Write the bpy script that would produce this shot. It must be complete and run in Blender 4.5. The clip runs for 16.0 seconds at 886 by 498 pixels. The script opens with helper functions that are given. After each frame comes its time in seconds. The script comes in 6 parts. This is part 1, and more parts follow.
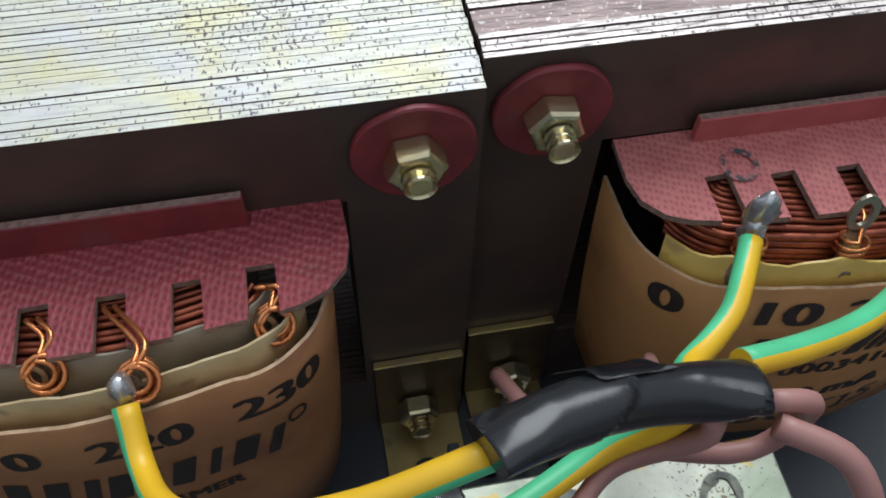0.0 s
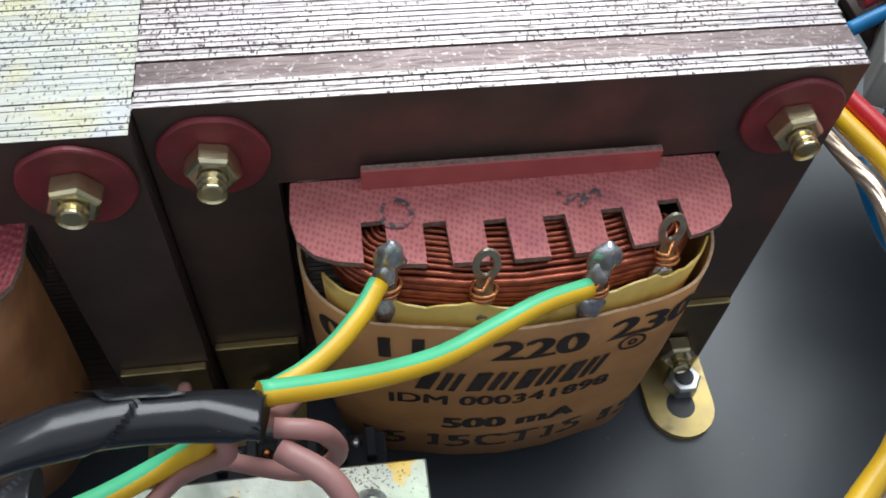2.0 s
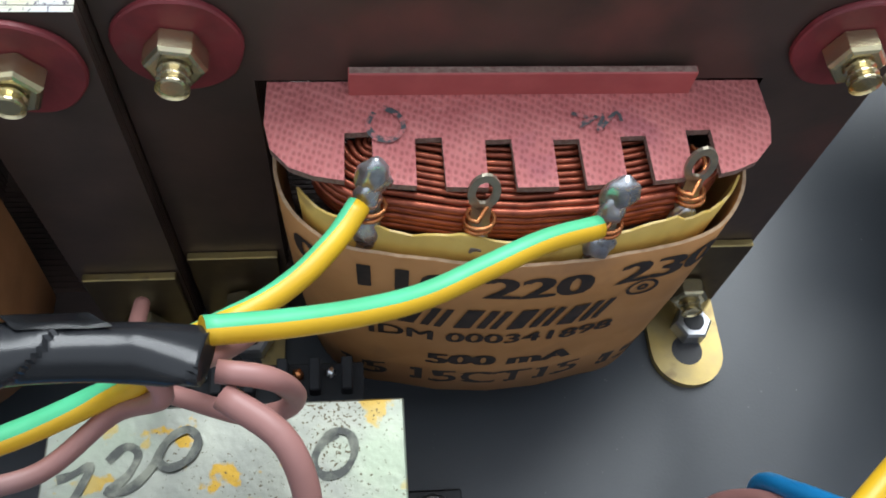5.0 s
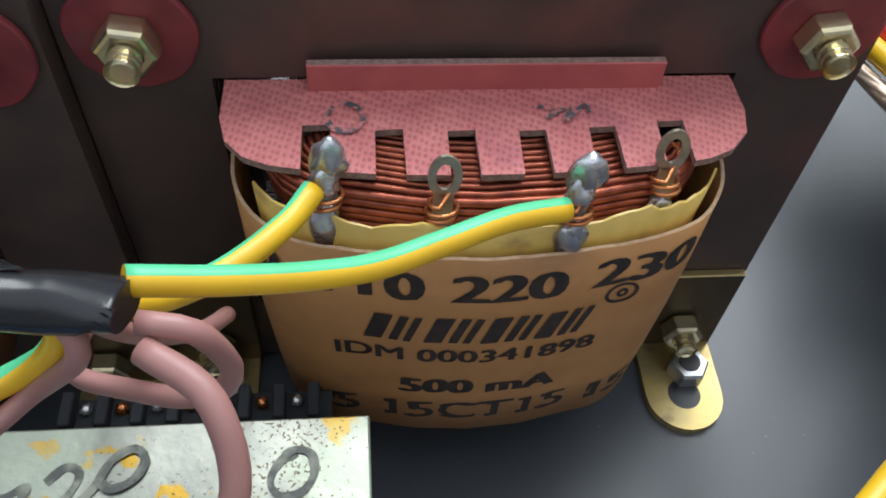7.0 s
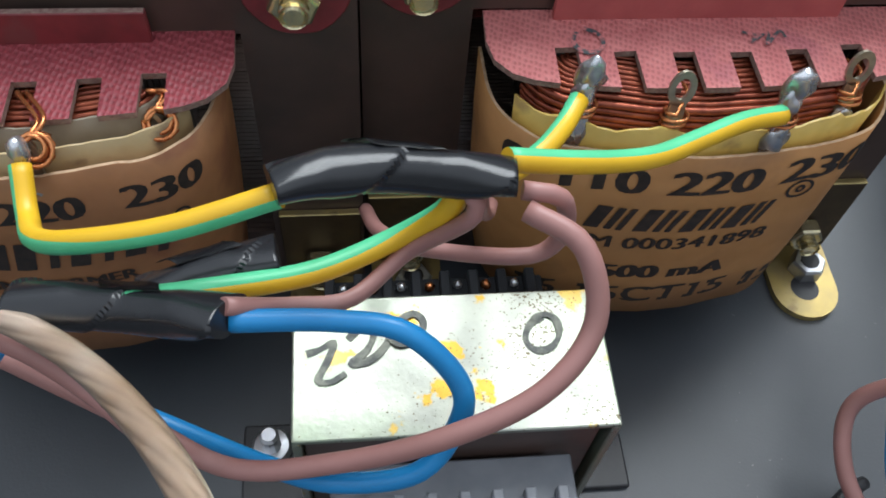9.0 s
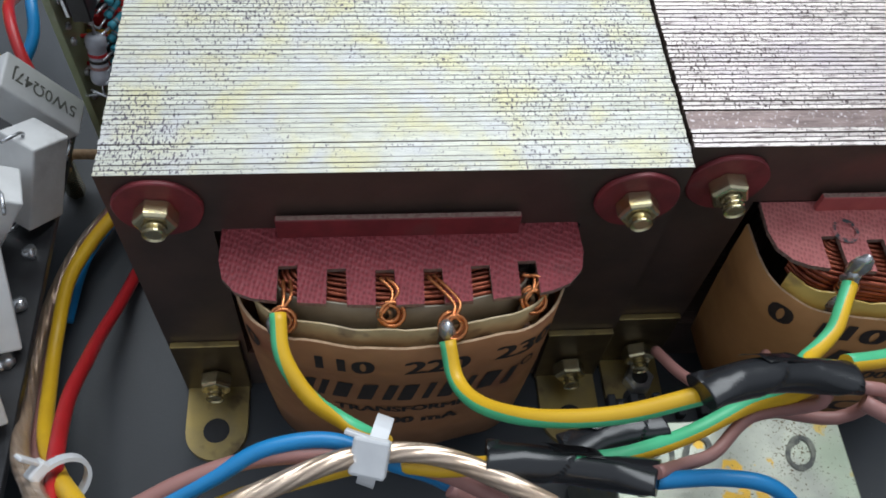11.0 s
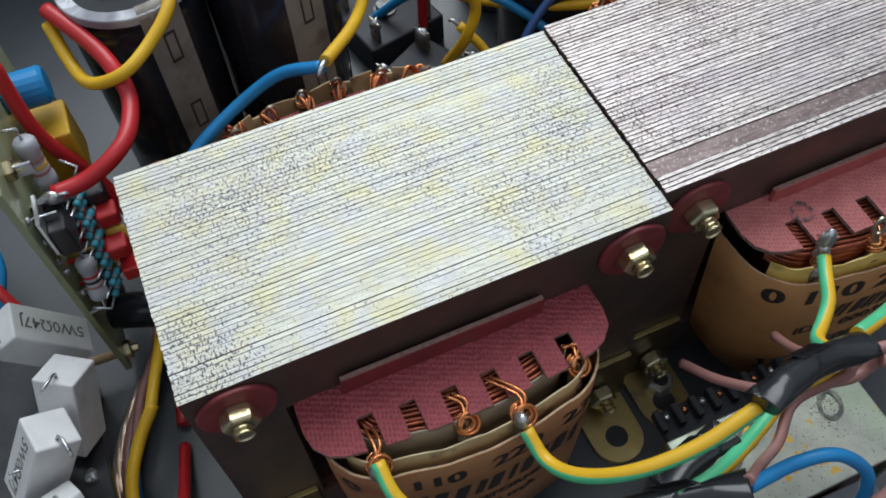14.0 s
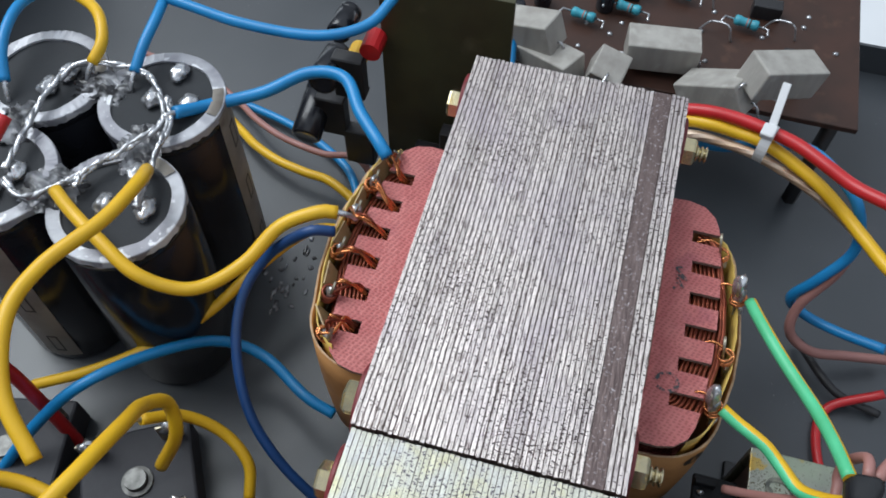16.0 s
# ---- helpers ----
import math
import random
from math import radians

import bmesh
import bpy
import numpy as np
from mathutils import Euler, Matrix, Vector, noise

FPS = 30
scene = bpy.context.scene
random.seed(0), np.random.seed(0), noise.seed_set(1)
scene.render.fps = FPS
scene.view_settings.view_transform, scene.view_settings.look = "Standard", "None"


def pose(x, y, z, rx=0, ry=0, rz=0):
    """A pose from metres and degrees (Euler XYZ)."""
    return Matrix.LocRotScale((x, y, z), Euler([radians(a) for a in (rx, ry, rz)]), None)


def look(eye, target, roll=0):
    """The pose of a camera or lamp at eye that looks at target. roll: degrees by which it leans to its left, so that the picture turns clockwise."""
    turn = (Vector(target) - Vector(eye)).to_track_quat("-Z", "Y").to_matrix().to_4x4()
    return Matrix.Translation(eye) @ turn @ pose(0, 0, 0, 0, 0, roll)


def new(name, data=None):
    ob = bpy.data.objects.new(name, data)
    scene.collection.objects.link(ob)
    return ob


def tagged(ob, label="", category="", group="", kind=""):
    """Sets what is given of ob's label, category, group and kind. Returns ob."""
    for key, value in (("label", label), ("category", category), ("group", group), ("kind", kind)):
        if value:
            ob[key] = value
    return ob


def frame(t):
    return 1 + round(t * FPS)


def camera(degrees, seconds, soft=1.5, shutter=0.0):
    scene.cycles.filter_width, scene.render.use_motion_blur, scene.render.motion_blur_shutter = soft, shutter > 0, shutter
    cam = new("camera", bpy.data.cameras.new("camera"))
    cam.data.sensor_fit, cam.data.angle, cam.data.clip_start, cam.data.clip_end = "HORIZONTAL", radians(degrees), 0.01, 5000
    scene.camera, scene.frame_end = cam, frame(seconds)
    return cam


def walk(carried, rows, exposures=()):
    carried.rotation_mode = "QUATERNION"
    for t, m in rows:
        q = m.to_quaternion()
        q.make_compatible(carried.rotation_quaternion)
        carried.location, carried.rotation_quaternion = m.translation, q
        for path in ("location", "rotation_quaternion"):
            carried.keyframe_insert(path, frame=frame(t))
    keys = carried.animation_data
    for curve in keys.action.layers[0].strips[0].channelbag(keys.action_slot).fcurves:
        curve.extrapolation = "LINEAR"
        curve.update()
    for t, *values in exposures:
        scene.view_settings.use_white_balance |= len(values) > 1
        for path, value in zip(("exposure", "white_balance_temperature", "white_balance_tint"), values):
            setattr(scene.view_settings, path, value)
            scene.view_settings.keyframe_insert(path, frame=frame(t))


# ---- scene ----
# ======== camera: seconds, metres, yaw, pitch, roll in degrees ========
cam = camera(53.70, 16.0, soft=1.8)
ROWS = [
    (0, -0.01850, -0.06473, 0.14625, -12.46, -55.14, 2.05),
    (0.5, 0.00423, -0.05231, 0.14299, -13.04, -51.96, 1.90),
    (1, 0.01349, -0.04802, 0.14157, -12.27, -52.95, 1.54),
    (1.5, 0.01937, -0.06419, 0.15586, -11.33, -53.78, 2.02),
    (2, 0.02397, -0.07537, 0.15957, -11.65, -54.76, 4.83),
    (2.5, 0.02858, -0.08167, 0.15864, -12.17, -56.57, 6.64),
    (3, 0.03056, -0.08248, 0.15393, -12.53, -59.48, 7.35),
    (3.5, 0.03007, -0.07724, 0.15258, -12.41, -60.65, 7.67),
    (4, 0.02849, -0.07194, 0.15086, -12.23, -61.34, 8.58),
    (4.5, 0.02853, -0.06862, 0.14944, -11.34, -61.26, 8.48),
    (4.7, 0.02790, -0.06614, 0.14927, -11.88, -61.38, 9.04),
    (6.8, 0.03341, -0.07310, 0.13942, -8.49, -52.67, 5.34),
    (7, 0.03389, -0.07621, 0.13677, -8.37, -52.98, 5.11),
    (7.5, 0.03365, -0.07962, 0.13178, -8.61, -54.19, 5.14),
    (8, 0.03311, -0.08087, 0.13060, -8.68, -55.12, 5.26),
    (8.5, 0.02395, -0.08236, 0.13945, -8.07, -55.61, 4.72),
    (9, -0.00078, -0.09219, 0.14981, -9.81, -56.60, 6.15),
    (9.5, -0.02295, -0.08495, 0.16527, -10.25, -58.73, 8.07),
    (10, -0.04577, -0.08621, 0.17208, -9.83, -57.73, 7.51),
    (10.2, -0.05206, -0.08653, 0.17541, -9.92, -57.57, 7.52),
    (12.3, -0.05700, -0.08149, 0.20634, -10.78, -55.84, 2.95),
    (12.5, -0.06074, -0.08269, 0.20527, -11.73, -55.47, 2.01),
    (13, -0.06353, -0.07912, 0.20406, -12.81, -55.51, -1.51),
    (13.5, -0.06677, -0.07400, 0.20817, -16.19, -56.86, -2.82),
    (14, -0.07391, -0.07421, 0.21483, -20.11, -56.30, -4.11),
    (14.5, -0.09019, -0.07371, 0.23607, -32.48, -56.22, -1.83),
    (15, -0.11234, -0.05073, 0.24287, -45.10, -57.10, -1.39),
    (15.3, -0.10137, -0.01994, 0.24353, -56.34, -58.43, 1.51),
    (15.5, -0.08859, -0.00149, 0.24763, -61.19, -58.10, -0.17),
    (16, -0.05205, 0.02368, 0.23323, -75.59, -57.68, 0.84),
]
EXPOSURES = [(0, 0.0), (0.5, -0.12), (1, -0.16), (2, 0.24), (4.5, 0.57), (8, 0.58), (9.5, 0.46), (10, 0.1), (10.5, -0.05), (12.5, -0.3), (13.5, -0.25), (15, -0.13), (16, -0.06)
]
walk(cam, [(t, pose(x, y, z, 90 + pitch, 0, yaw) @ pose(0, 0, 0, 0, 0, roll)) for t, x, y, z, yaw, pitch, roll in ROWS], EXPOSURES)
# ======== end of camera ========

# ======== light ========
world = bpy.data.worlds.new("world")
scene.world = world
world.use_nodes = True
wn = world.node_tree
bgn = wn.nodes["Background"]
bgn.inputs["Color"].default_value = (0.75, 0.83, 0.94, 1)
# soft light from a pale ceiling, falling off towards the horizon
coord, split, fall = wn.nodes.new("ShaderNodeTexCoord"), wn.nodes.new("ShaderNodeSeparateXYZ"), wn.nodes.new("ShaderNodeMapRange")
wn.links.new(coord.outputs["Generated"], split.inputs[0])
wn.links.new(split.outputs["Z"], fall.inputs["Value"])
fall.interpolation_type = "SMOOTHSTEP"
fall.inputs["From Min"].default_value, fall.inputs["From Max"].default_value = 0.2, 0.85
fall.inputs["To Min"].default_value, fall.inputs["To Max"].default_value = 0.24, 0.88
wn.links.new(fall.outputs["Result"], bgn.inputs["Strength"])


def area_lamp(name, eye, target, sx, sy, watts, colour):
    data = bpy.data.lights.new(name, "AREA")
    data.shape, data.size, data.size_y, data.energy, data.color = "RECTANGLE", sx, sy, watts, colour
    ob = new(name, data)
    ob.matrix_world = look(eye, target)
    return ob


# daylight from a wide window high behind the chassis
area_lamp("window_daylight", (0.30, 0.90, 1.32), (0, 0, 0.05), 1.08, 1.08, 22.5, (0.90, 0.96, 1.0))

# ======== helpers: lengths in centimetres, meshes in metres ========
CM = 0.01
MATS = {}


def mat(name, a, b=None, rough=0.5, metal=0.0, scale=300.0, stretch=(1, 1, 1), stain_or_glint=None, stain_scale=60.0, stain_at=0.6, stain_w=0.12,
        bump=0.0, bump_scale=None, spec=0.5, trans=0.0, coat=0.0, rand=0.0, ramp=(0.35, 0.65)):
    m = bpy.data.materials.new(name)
    m.use_nodes = True
    nt = m.node_tree
    n, l = nt.nodes, nt.links
    p = n["Principled BSDF"]
    p.inputs["Roughness"].default_value = rough
    p.inputs["Metallic"].default_value = metal
    p.inputs["Specular IOR Level"].default_value = spec
    p.inputs["Transmission Weight"].default_value = trans
    p.inputs["Coat Weight"].default_value = coat
    geo = n.new("ShaderNodeNewGeometry")
    mp = n.new("ShaderNodeMapping")
    mp.inputs["Scale"].default_value = stretch
    l.new(geo.outputs["Position"], mp.inputs["Vector"])
    if b is None:
        b = tuple(min(1, c * 0.8) for c in a)
    tex = n.new("ShaderNodeTexNoise")
    tex.inputs["Scale"].default_value = scale
    tex.inputs["Detail"].default_value = 5
    l.new(mp.outputs[0], tex.inputs["Vector"])
    cr = n.new("ShaderNodeValToRGB")
    cr.color_ramp.elements[0].position, cr.color_ramp.elements[1].position = ramp
    cr.color_ramp.elements[0].color, cr.color_ramp.elements[1].color = (*a, 1), (*b, 1)
    l.new(tex.outputs["Fac"], cr.inputs["Fac"])
    out = cr.outputs["Color"]
    if stain_or_glint is not None:
        t2 = n.new("ShaderNodeTexNoise")
        t2.inputs["Scale"].default_value = stain_scale
        t2.inputs["Detail"].default_value = 6
        l.new(geo.outputs["Position"], t2.inputs["Vector"])
        r2 = n.new("ShaderNodeValToRGB")
        r2.color_ramp.elements[0].position, r2.color_ramp.elements[1].position = stain_at, stain_at + stain_w
        mx = n.new("ShaderNodeMixRGB")
        l.new(t2.outputs["Fac"], r2.inputs["Fac"])
        l.new(r2.outputs["Color"], mx.inputs["Fac"])
        l.new(out, mx.inputs["Color1"])
        mx.inputs["Color2"].default_value = (*stain_or_glint, 1)
        out = mx.outputs["Color"]
    if rand:
        oi = n.new("ShaderNodeObjectInfo")
        hs = n.new("ShaderNodeHueSaturation")
        mr = n.new("ShaderNodeMapRange")
        mr.inputs["To Min"].default_value, mr.inputs["To Max"].default_value = 1 - rand, 1 + rand
        l.new(oi.outputs["Random"], mr.inputs["Value"])
        l.new(mr.outputs["Result"], hs.inputs["Value"])
        l.new(out, hs.inputs["Color"])
        out = hs.outputs["Color"]
    l.new(out, p.inputs["Base Color"])
    rr = n.new("ShaderNodeMapRange")
    rr.inputs["To Min"].default_value, rr.inputs["To Max"].default_value = rough * 0.8, min(1, rough * 1.25)
    l.new(tex.outputs["Fac"], rr.inputs["Value"])
    l.new(rr.outputs["Result"], p.inputs["Roughness"])
    if bump:
        bt = n.new("ShaderNodeTexNoise")
        bt.inputs["Scale"].default_value = bump_scale or scale
        bt.inputs["Detail"].default_value = 4
        l.new(mp.outputs[0], bt.inputs["Vector"])
        bp = n.new("ShaderNodeBump")
        bp.inputs["Strength"].default_value = bump
        bp.inputs["Distance"].default_value = 0.0004
        l.new(bt.outputs["Fac"], bp.inputs["Height"])
        l.new(bp.outputs["Normal"], p.inputs["Normal"])
    MATS[name] = m
    return m


def weave(m, size, depth):
    """Adds a cloth weave relief, in metres, to a material, with the shade of its hollows put into the colour."""
    nt = m.node_tree
    n, l = nt.nodes, nt.links
    geo = n.new("ShaderNodeNewGeometry")
    mp = n.new("ShaderNodeMapping")
    mp.inputs["Rotation"].default_value = (0, 0, 0.30)
    sep, join, lift = n.new("ShaderNodeSeparateXYZ"), n.new("ShaderNodeCombineXYZ"), n.new("ShaderNodeMath")
    l.new(geo.outputs["Position"], sep.inputs[0])
    l.new(sep.outputs["X"], join.inputs["X"])
    l.new(sep.outputs["Y"], lift.inputs[0])
    l.new(sep.outputs["Z"], lift.inputs[1])
    l.new(lift.outputs[0], join.inputs["Y"])
    mp.inputs["Scale"].default_value = (1.15 / size, 0.72 / size, 1 / size)
    l.new(join.outputs[0], mp.inputs["Vector"])
    v = n.new("ShaderNodeTexVoronoi")
    v.voronoi_dimensions = "2D"
    v.inputs["Scale"].default_value = 1.0
    v.inputs["Randomness"].default_value = 0.38
    l.new(mp.outputs[0], v.inputs["Vector"])
    bp = n.new("ShaderNodeBump")
    bp.inputs["Strength"].default_value = 0.9
    bp.inputs["Distance"].default_value = depth
    l.new(v.outputs["Distance"], bp.inputs["Height"])
    p = n["Principled BSDF"]
    l.new(bp.outputs["Normal"], p.inputs["Normal"])
    # shade in the weave's low points, multiplied into the base colour
    mx = n.new("ShaderNodeMixRGB")
    mx.blend_type = "MULTIPLY"
    r = n.new("ShaderNodeValToRGB")
    r.color_ramp.elements[0].position, r.color_ramp.elements[1].position = 0.16, 0.40
    r.color_ramp.elements[0].color, r.color_ramp.elements[1].color = (0.72, 0.64, 0.65, 1), (1, 1, 1, 1)
    l.new(v.outputs["Distance"], r.inputs["Fac"])
    old = p.inputs["Base Color"].links[0].from_socket
    l.new(old, mx.inputs["Color1"])
    l.new(r.outputs["Color"], mx.inputs["Color2"])
    mx.inputs["Fac"].default_value = 1
    l.new(mx.outputs["Color"], p.inputs["Base Color"])
    return m


# ======== materials ========
STEEL_GOLD = mat("passivated_core_edge", (0.66, 0.66, 0.57), (0.50, 0.50, 0.45), 0.52, 0.4, 2600, (0.10, 1, 1), bump=0.4, bump_scale=3500, rand=0.08, ramp=(0.45, 0.70))
STEEL_BROWN = mat("varnished_core_edge", (0.64, 0.585, 0.555), (0.13, 0.092, 0.088), 0.40, 0.7, 3000, (0.10, 1, 1), bump=0.5, bump_scale=3500, rand=0.16, ramp=(0.50, 0.70))
# silvery glints on the brown strip are painted in as pale specks
STEEL_BROWN_FLAT = mat("brown_varnish_painted_glints", (0.20, 0.150, 0.142), (0.13, 0.095, 0.09), 0.34, 0.6, 700, (0.25, 1, 1), stain_or_glint=(0.46, 0.42, 0.43), stain_scale=1900, stain_at=0.59, bump=0.5, bump_scale=1500)
VARNISH = mat("dark_red_varnish", (0.098, 0.062, 0.051), (0.064, 0.045, 0.038), 0.36, 0.15, 90, stain_or_glint=(0.15, 0.066, 0.055), stain_scale=35, bump=0.08, bump_scale=600)
FIBRE = weave(mat("red_pressboard", (0.34, 0.060, 0.072), (0.27, 0.045, 0.055), 0.5, 0, 200, stain_or_glint=(0.22, 0.05, 0.055), stain_scale=90, stain_at=0.6), 0.00088, 0.0004)
FIBRE_PINK = weave(mat("pink_pressboard", (0.58, 0.19, 0.178), (0.50, 0.145, 0.14), 0.6, 0, 200, stain_or_glint=(0.44, 0.13, 0.14), stain_scale=90, stain_at=0.62), 0.00082, 0.0003)
PINK_PLAIN = mat("smooth_red_card", (0.50, 0.12, 0.115), (0.42, 0.09, 0.09), 0.55, 0, 160, stain_or_glint=(0.36, 0.09, 0.09), stain_scale=90, bump=0.15, bump_scale=900)
FIBRE_EDGE = mat("pressboard_edge", (0.32, 0.22, 0.18), (0.22, 0.12, 0.10), 0.85, 0, 1500, bump=0.5)
FIBRE_PLAIN = mat("plain_red_fibre", (0.24, 0.034, 0.040), (0.17, 0.027, 0.032), 0.45, 0, 250, stain_or_glint=(0.2, 0.05, 0.05), stain_scale=150, bump=0.1, bump_scale=1500)
PAPER = mat("brown_kraft_paper", (0.50, 0.245, 0.088), (0.43, 0.205, 0.07), 0.62, 0, 140, stain_or_glint=(0.33, 0.16, 0.065), stain_scale=60, stain_at=0.6, bump=0.12, bump_scale=500)
PAPER_OLD = mat("varnished_kraft_paper", (0.40, 0.180, 0.075), (0.33, 0.145, 0.06), 0.5, 0, 140, stain_or_glint=(0.24, 0.09, 0.045), stain_scale=60, stain_at=0.58, bump=0.12, bump_scale=500)
PAPER_EDGE = mat("cut_paper_edge", (0.55, 0.38, 0.24), (0.42, 0.27, 0.16), 0.8, 0, 900)
FILM = mat("yellow_insulating_film", (0.74, 0.51, 0.13), (0.62, 0.42, 0.10), 0.35, 0, 120, stain_or_glint=(0.40, 0.25, 0.07), stain_scale=130, bump=0.1, bump_scale=300)
INK = mat("black_print", (0.022, 0.018, 0.016), (0.05, 0.035, 0.028), 0.55, 0, 700)
INK_GREY = mat("marker_grey", (0.10, 0.10, 0.09), (0.2, 0.2, 0.17), 0.5, 0.1, 500)
INK_TEAL = mat("faded_marker", (0.05, 0.06, 0.065), (0.50, 0.15, 0.145), 0.6, 0, 1300, ramp=(0.46, 0.60))
COPPER = mat("enamelled_copper", (0.34, 0.088, 0.045), (0.19, 0.045, 0.026), 0.32, 0.65, 500, rand=0.15)
COPPER_BRIGHT = mat("bright_copper", (0.75, 0.30, 0.12), (0.55, 0.19, 0.07), 0.25, 0.85, 500)
TIN = mat("tinned_lug", (0.52, 0.47, 0.36), (0.35, 0.31, 0.24), 0.35, 0.85, 400, bump=0.2, bump_scale=900)
SOLDER = mat("solder", (0.72, 0.73, 0.75), (0.38, 0.39, 0.41), 0.27, 0.8, 300, stain_or_glint=(0.10, 0.09, 0.08), stain_scale=520, stain_at=0.63, bump=0.4, bump_scale=520)
ZINC = mat("yellow_zinc", (0.66, 0.57, 0.33), (0.52, 0.46, 0.31), 0.22, 0.9, 250, stain_or_glint=(0.55, 0.40, 0.16), stain_scale=200, bump=0.08, bump_scale=900)
ZINC_WHITE = mat("bright_zinc", (0.62, 0.63, 0.65), (0.48, 0.49, 0.52), 0.3, 0.9, 300, bump=0.08)
BRASS_FOOT = mat("gold_passivated_bracket", (0.55, 0.41, 0.15), (0.42, 0.33, 0.16), 0.35, 0.75, 160, stain_or_glint=(0.22, 0.16, 0.09), stain_scale=140, stain_at=0.58, bump=0.12, bump_scale=700)
# dim copy of BRASS_FOOT: shade on the bracket uprights put into the colour
BRACKET_SHADE = mat("shaded_gold_bracket", (0.10, 0.07, 0.035), (0.075, 0.05, 0.03), 0.4, 0.5, 160, stain_or_glint=(0.15, 0.10, 0.05), stain_scale=120, bump=0.1)
YELLOW = mat("yellow_pvc", (0.80, 0.48, 0.02), (0.74, 0.43, 0.02), 0.38, 0, 120, bump=0.05, bump_scale=600)
GREEN = mat("green_pvc", (0.10, 0.60, 0.30), (0.08, 0.50, 0.23), 0.4, 0, 120, bump=0.05, bump_scale=600)
BROWN = mat("brown_mauve_pvc", (0.38, 0.185, 0.165), (0.33, 0.16, 0.14), 0.45, 0, 100, stain_or_glint=(0.42, 0.23, 0.21), stain_scale=60, bump=0.05, bump_scale=600)
BLUE = mat("blue_pvc", (0.012, 0.245, 0.56), (0.010, 0.21, 0.49), 0.35, 0, 100, bump=0.05, bump_scale=600)
BLUE_DARK = mat("dark_blue_pvc", (0.012, 0.06, 0.20), (0.01, 0.05, 0.16), 0.38, 0, 100, bump=0.05, bump_scale=600)
RED = mat("red_pvc", (0.55, 0.022, 0.028), (0.46, 0.018, 0.02), 0.35, 0, 100, bump=0.05, bump_scale=600)
DARK_WIRE = mat("black_pvc", (0.02, 0.02, 0.022), (0.03, 0.03, 0.032), 0.4, 0, 100)
CLEAR = mat("stranded_copper", (0.50, 0.375, 0.275), (0.60, 0.50, 0.41), 0.3, 0.7, 90, bump=0.2, bump_scale=900, coat=0.6)
CLEAR_PVC = mat("clear_pvc", (0.96, 0.91, 0.87), (0.94, 0.88, 0.83), 0.08, 0, 100, trans=1.0, bump=0.15, bump_scale=250)
CLEAR_PVC.node_tree.nodes["Principled BSDF"].inputs["IOR"].default_value = 1.14
TAPE = mat("black_vinyl_tape", (0.013, 0.014, 0.016), (0.020, 0.021, 0.024), 0.22, 0, 60, bump=0.35, bump_scale=120)
NYLON = mat("white_nylon", (0.72, 0.73, 0.74), (0.64, 0.65, 0.67), 0.35, 0, 200)
CERAMIC = mat("white_ceramic", (0.74, 0.74, 0.73), (0.66, 0.66, 0.65), 0.5, 0, 160, stain_or_glint=(0.56, 0.55, 0.53), stain_scale=90, bump=0.2, bump_scale=1200)
CAN_GALV = mat("passivated_steel_frame", (0.36, 0.37, 0.31), (0.26, 0.27, 0.235), 0.34, 0.75, 130, stain_or_glint=(0.46, 0.28, 0.04), stain_scale=170, stain_at=0.60, stain_w=0.03, bump=0.12, bump_scale=900)
# darker copy of CERAMIC: the far board's shade put into the colour, with dust
CERAMIC_DUSTY_DIM = mat("dusty_shaded_ceramic", (0.40, 0.385, 0.355), (0.30, 0.285, 0.26), 0.6, 0, 220, (1, 1, 0.2), stain_or_glint=(0.48, 0.47, 0.44), stain_scale=120, bump=0.25, bump_scale=1200)
GREY_PLASTIC = mat("grey_plastic", (0.24, 0.25, 0.27), (0.20, 0.21, 0.23), 0.45, 0, 200)
CHASSIS = mat("black_painted_chassis", (0.030, 0.036, 0.043), (0.038, 0.044, 0.052), 0.46, 0, 40, stain_or_glint=(0.046, 0.053, 0.062), stain_scale=18, stain_at=0.56, bump=0.1, bump_scale=1800, spec=0.5, coat=0.7)
CHASSIS.node_tree.nodes["Principled BSDF"].inputs["Coat Roughness"].default_value = 0.34
RECTIFIER_CASE = mat("dull_black_case", (0.026, 0.027, 0.034), (0.038, 0.039, 0.047), 0.55, 0, 200, bump=0.1, bump_scale=900, spec=0.4)
STEEL_DULL = mat("dull_screw_steel", (0.20, 0.20, 0.19), (0.11, 0.11, 0.105), 0.42, 0.7, 400, bump=0.2, bump_scale=900)
CAP_SLEEVE = mat("black_capacitor_sleeve", (0.011, 0.012, 0.016), (0.018, 0.019, 0.024), 0.20, 0, 80, bump=0.25, bump_scale=150)
CAP_TOP = mat("capacitor_bung", (0.026, 0.028, 0.032), (0.036, 0.039, 0.043), 0.6, 0, 120, bump=0.2, bump_scale=400, spec=0.2)
CAP_STRIPE = mat("grey_polarity_stripe", (0.26, 0.235, 0.20), (0.20, 0.18, 0.155), 0.4, 0, 100, stain_or_glint=(0.14, 0.11, 0.09), stain_scale=90)
# pale grey with whiter patches: highlights on the glossy sleeve put into the colour
CAP_RIM = mat("sleeve_rim_painted_shine", (0.40, 0.41, 0.44), (0.22, 0.22, 0.25), 0.34, 0.1, 70, stain_or_glint=(0.62, 0.63, 0.66), stain_scale=160, stain_at=0.57, stain_w=0.03, bump=0.25, bump_scale=200, ramp=(0.45, 0.6))
PCB_GREEN = mat("pale_green_board", (0.34, 0.38, 0.22), (0.28, 0.31, 0.18), 0.35, 0, 90, stain_or_glint=(0.42, 0.42, 0.30), stain_scale=120, bump=0.1)
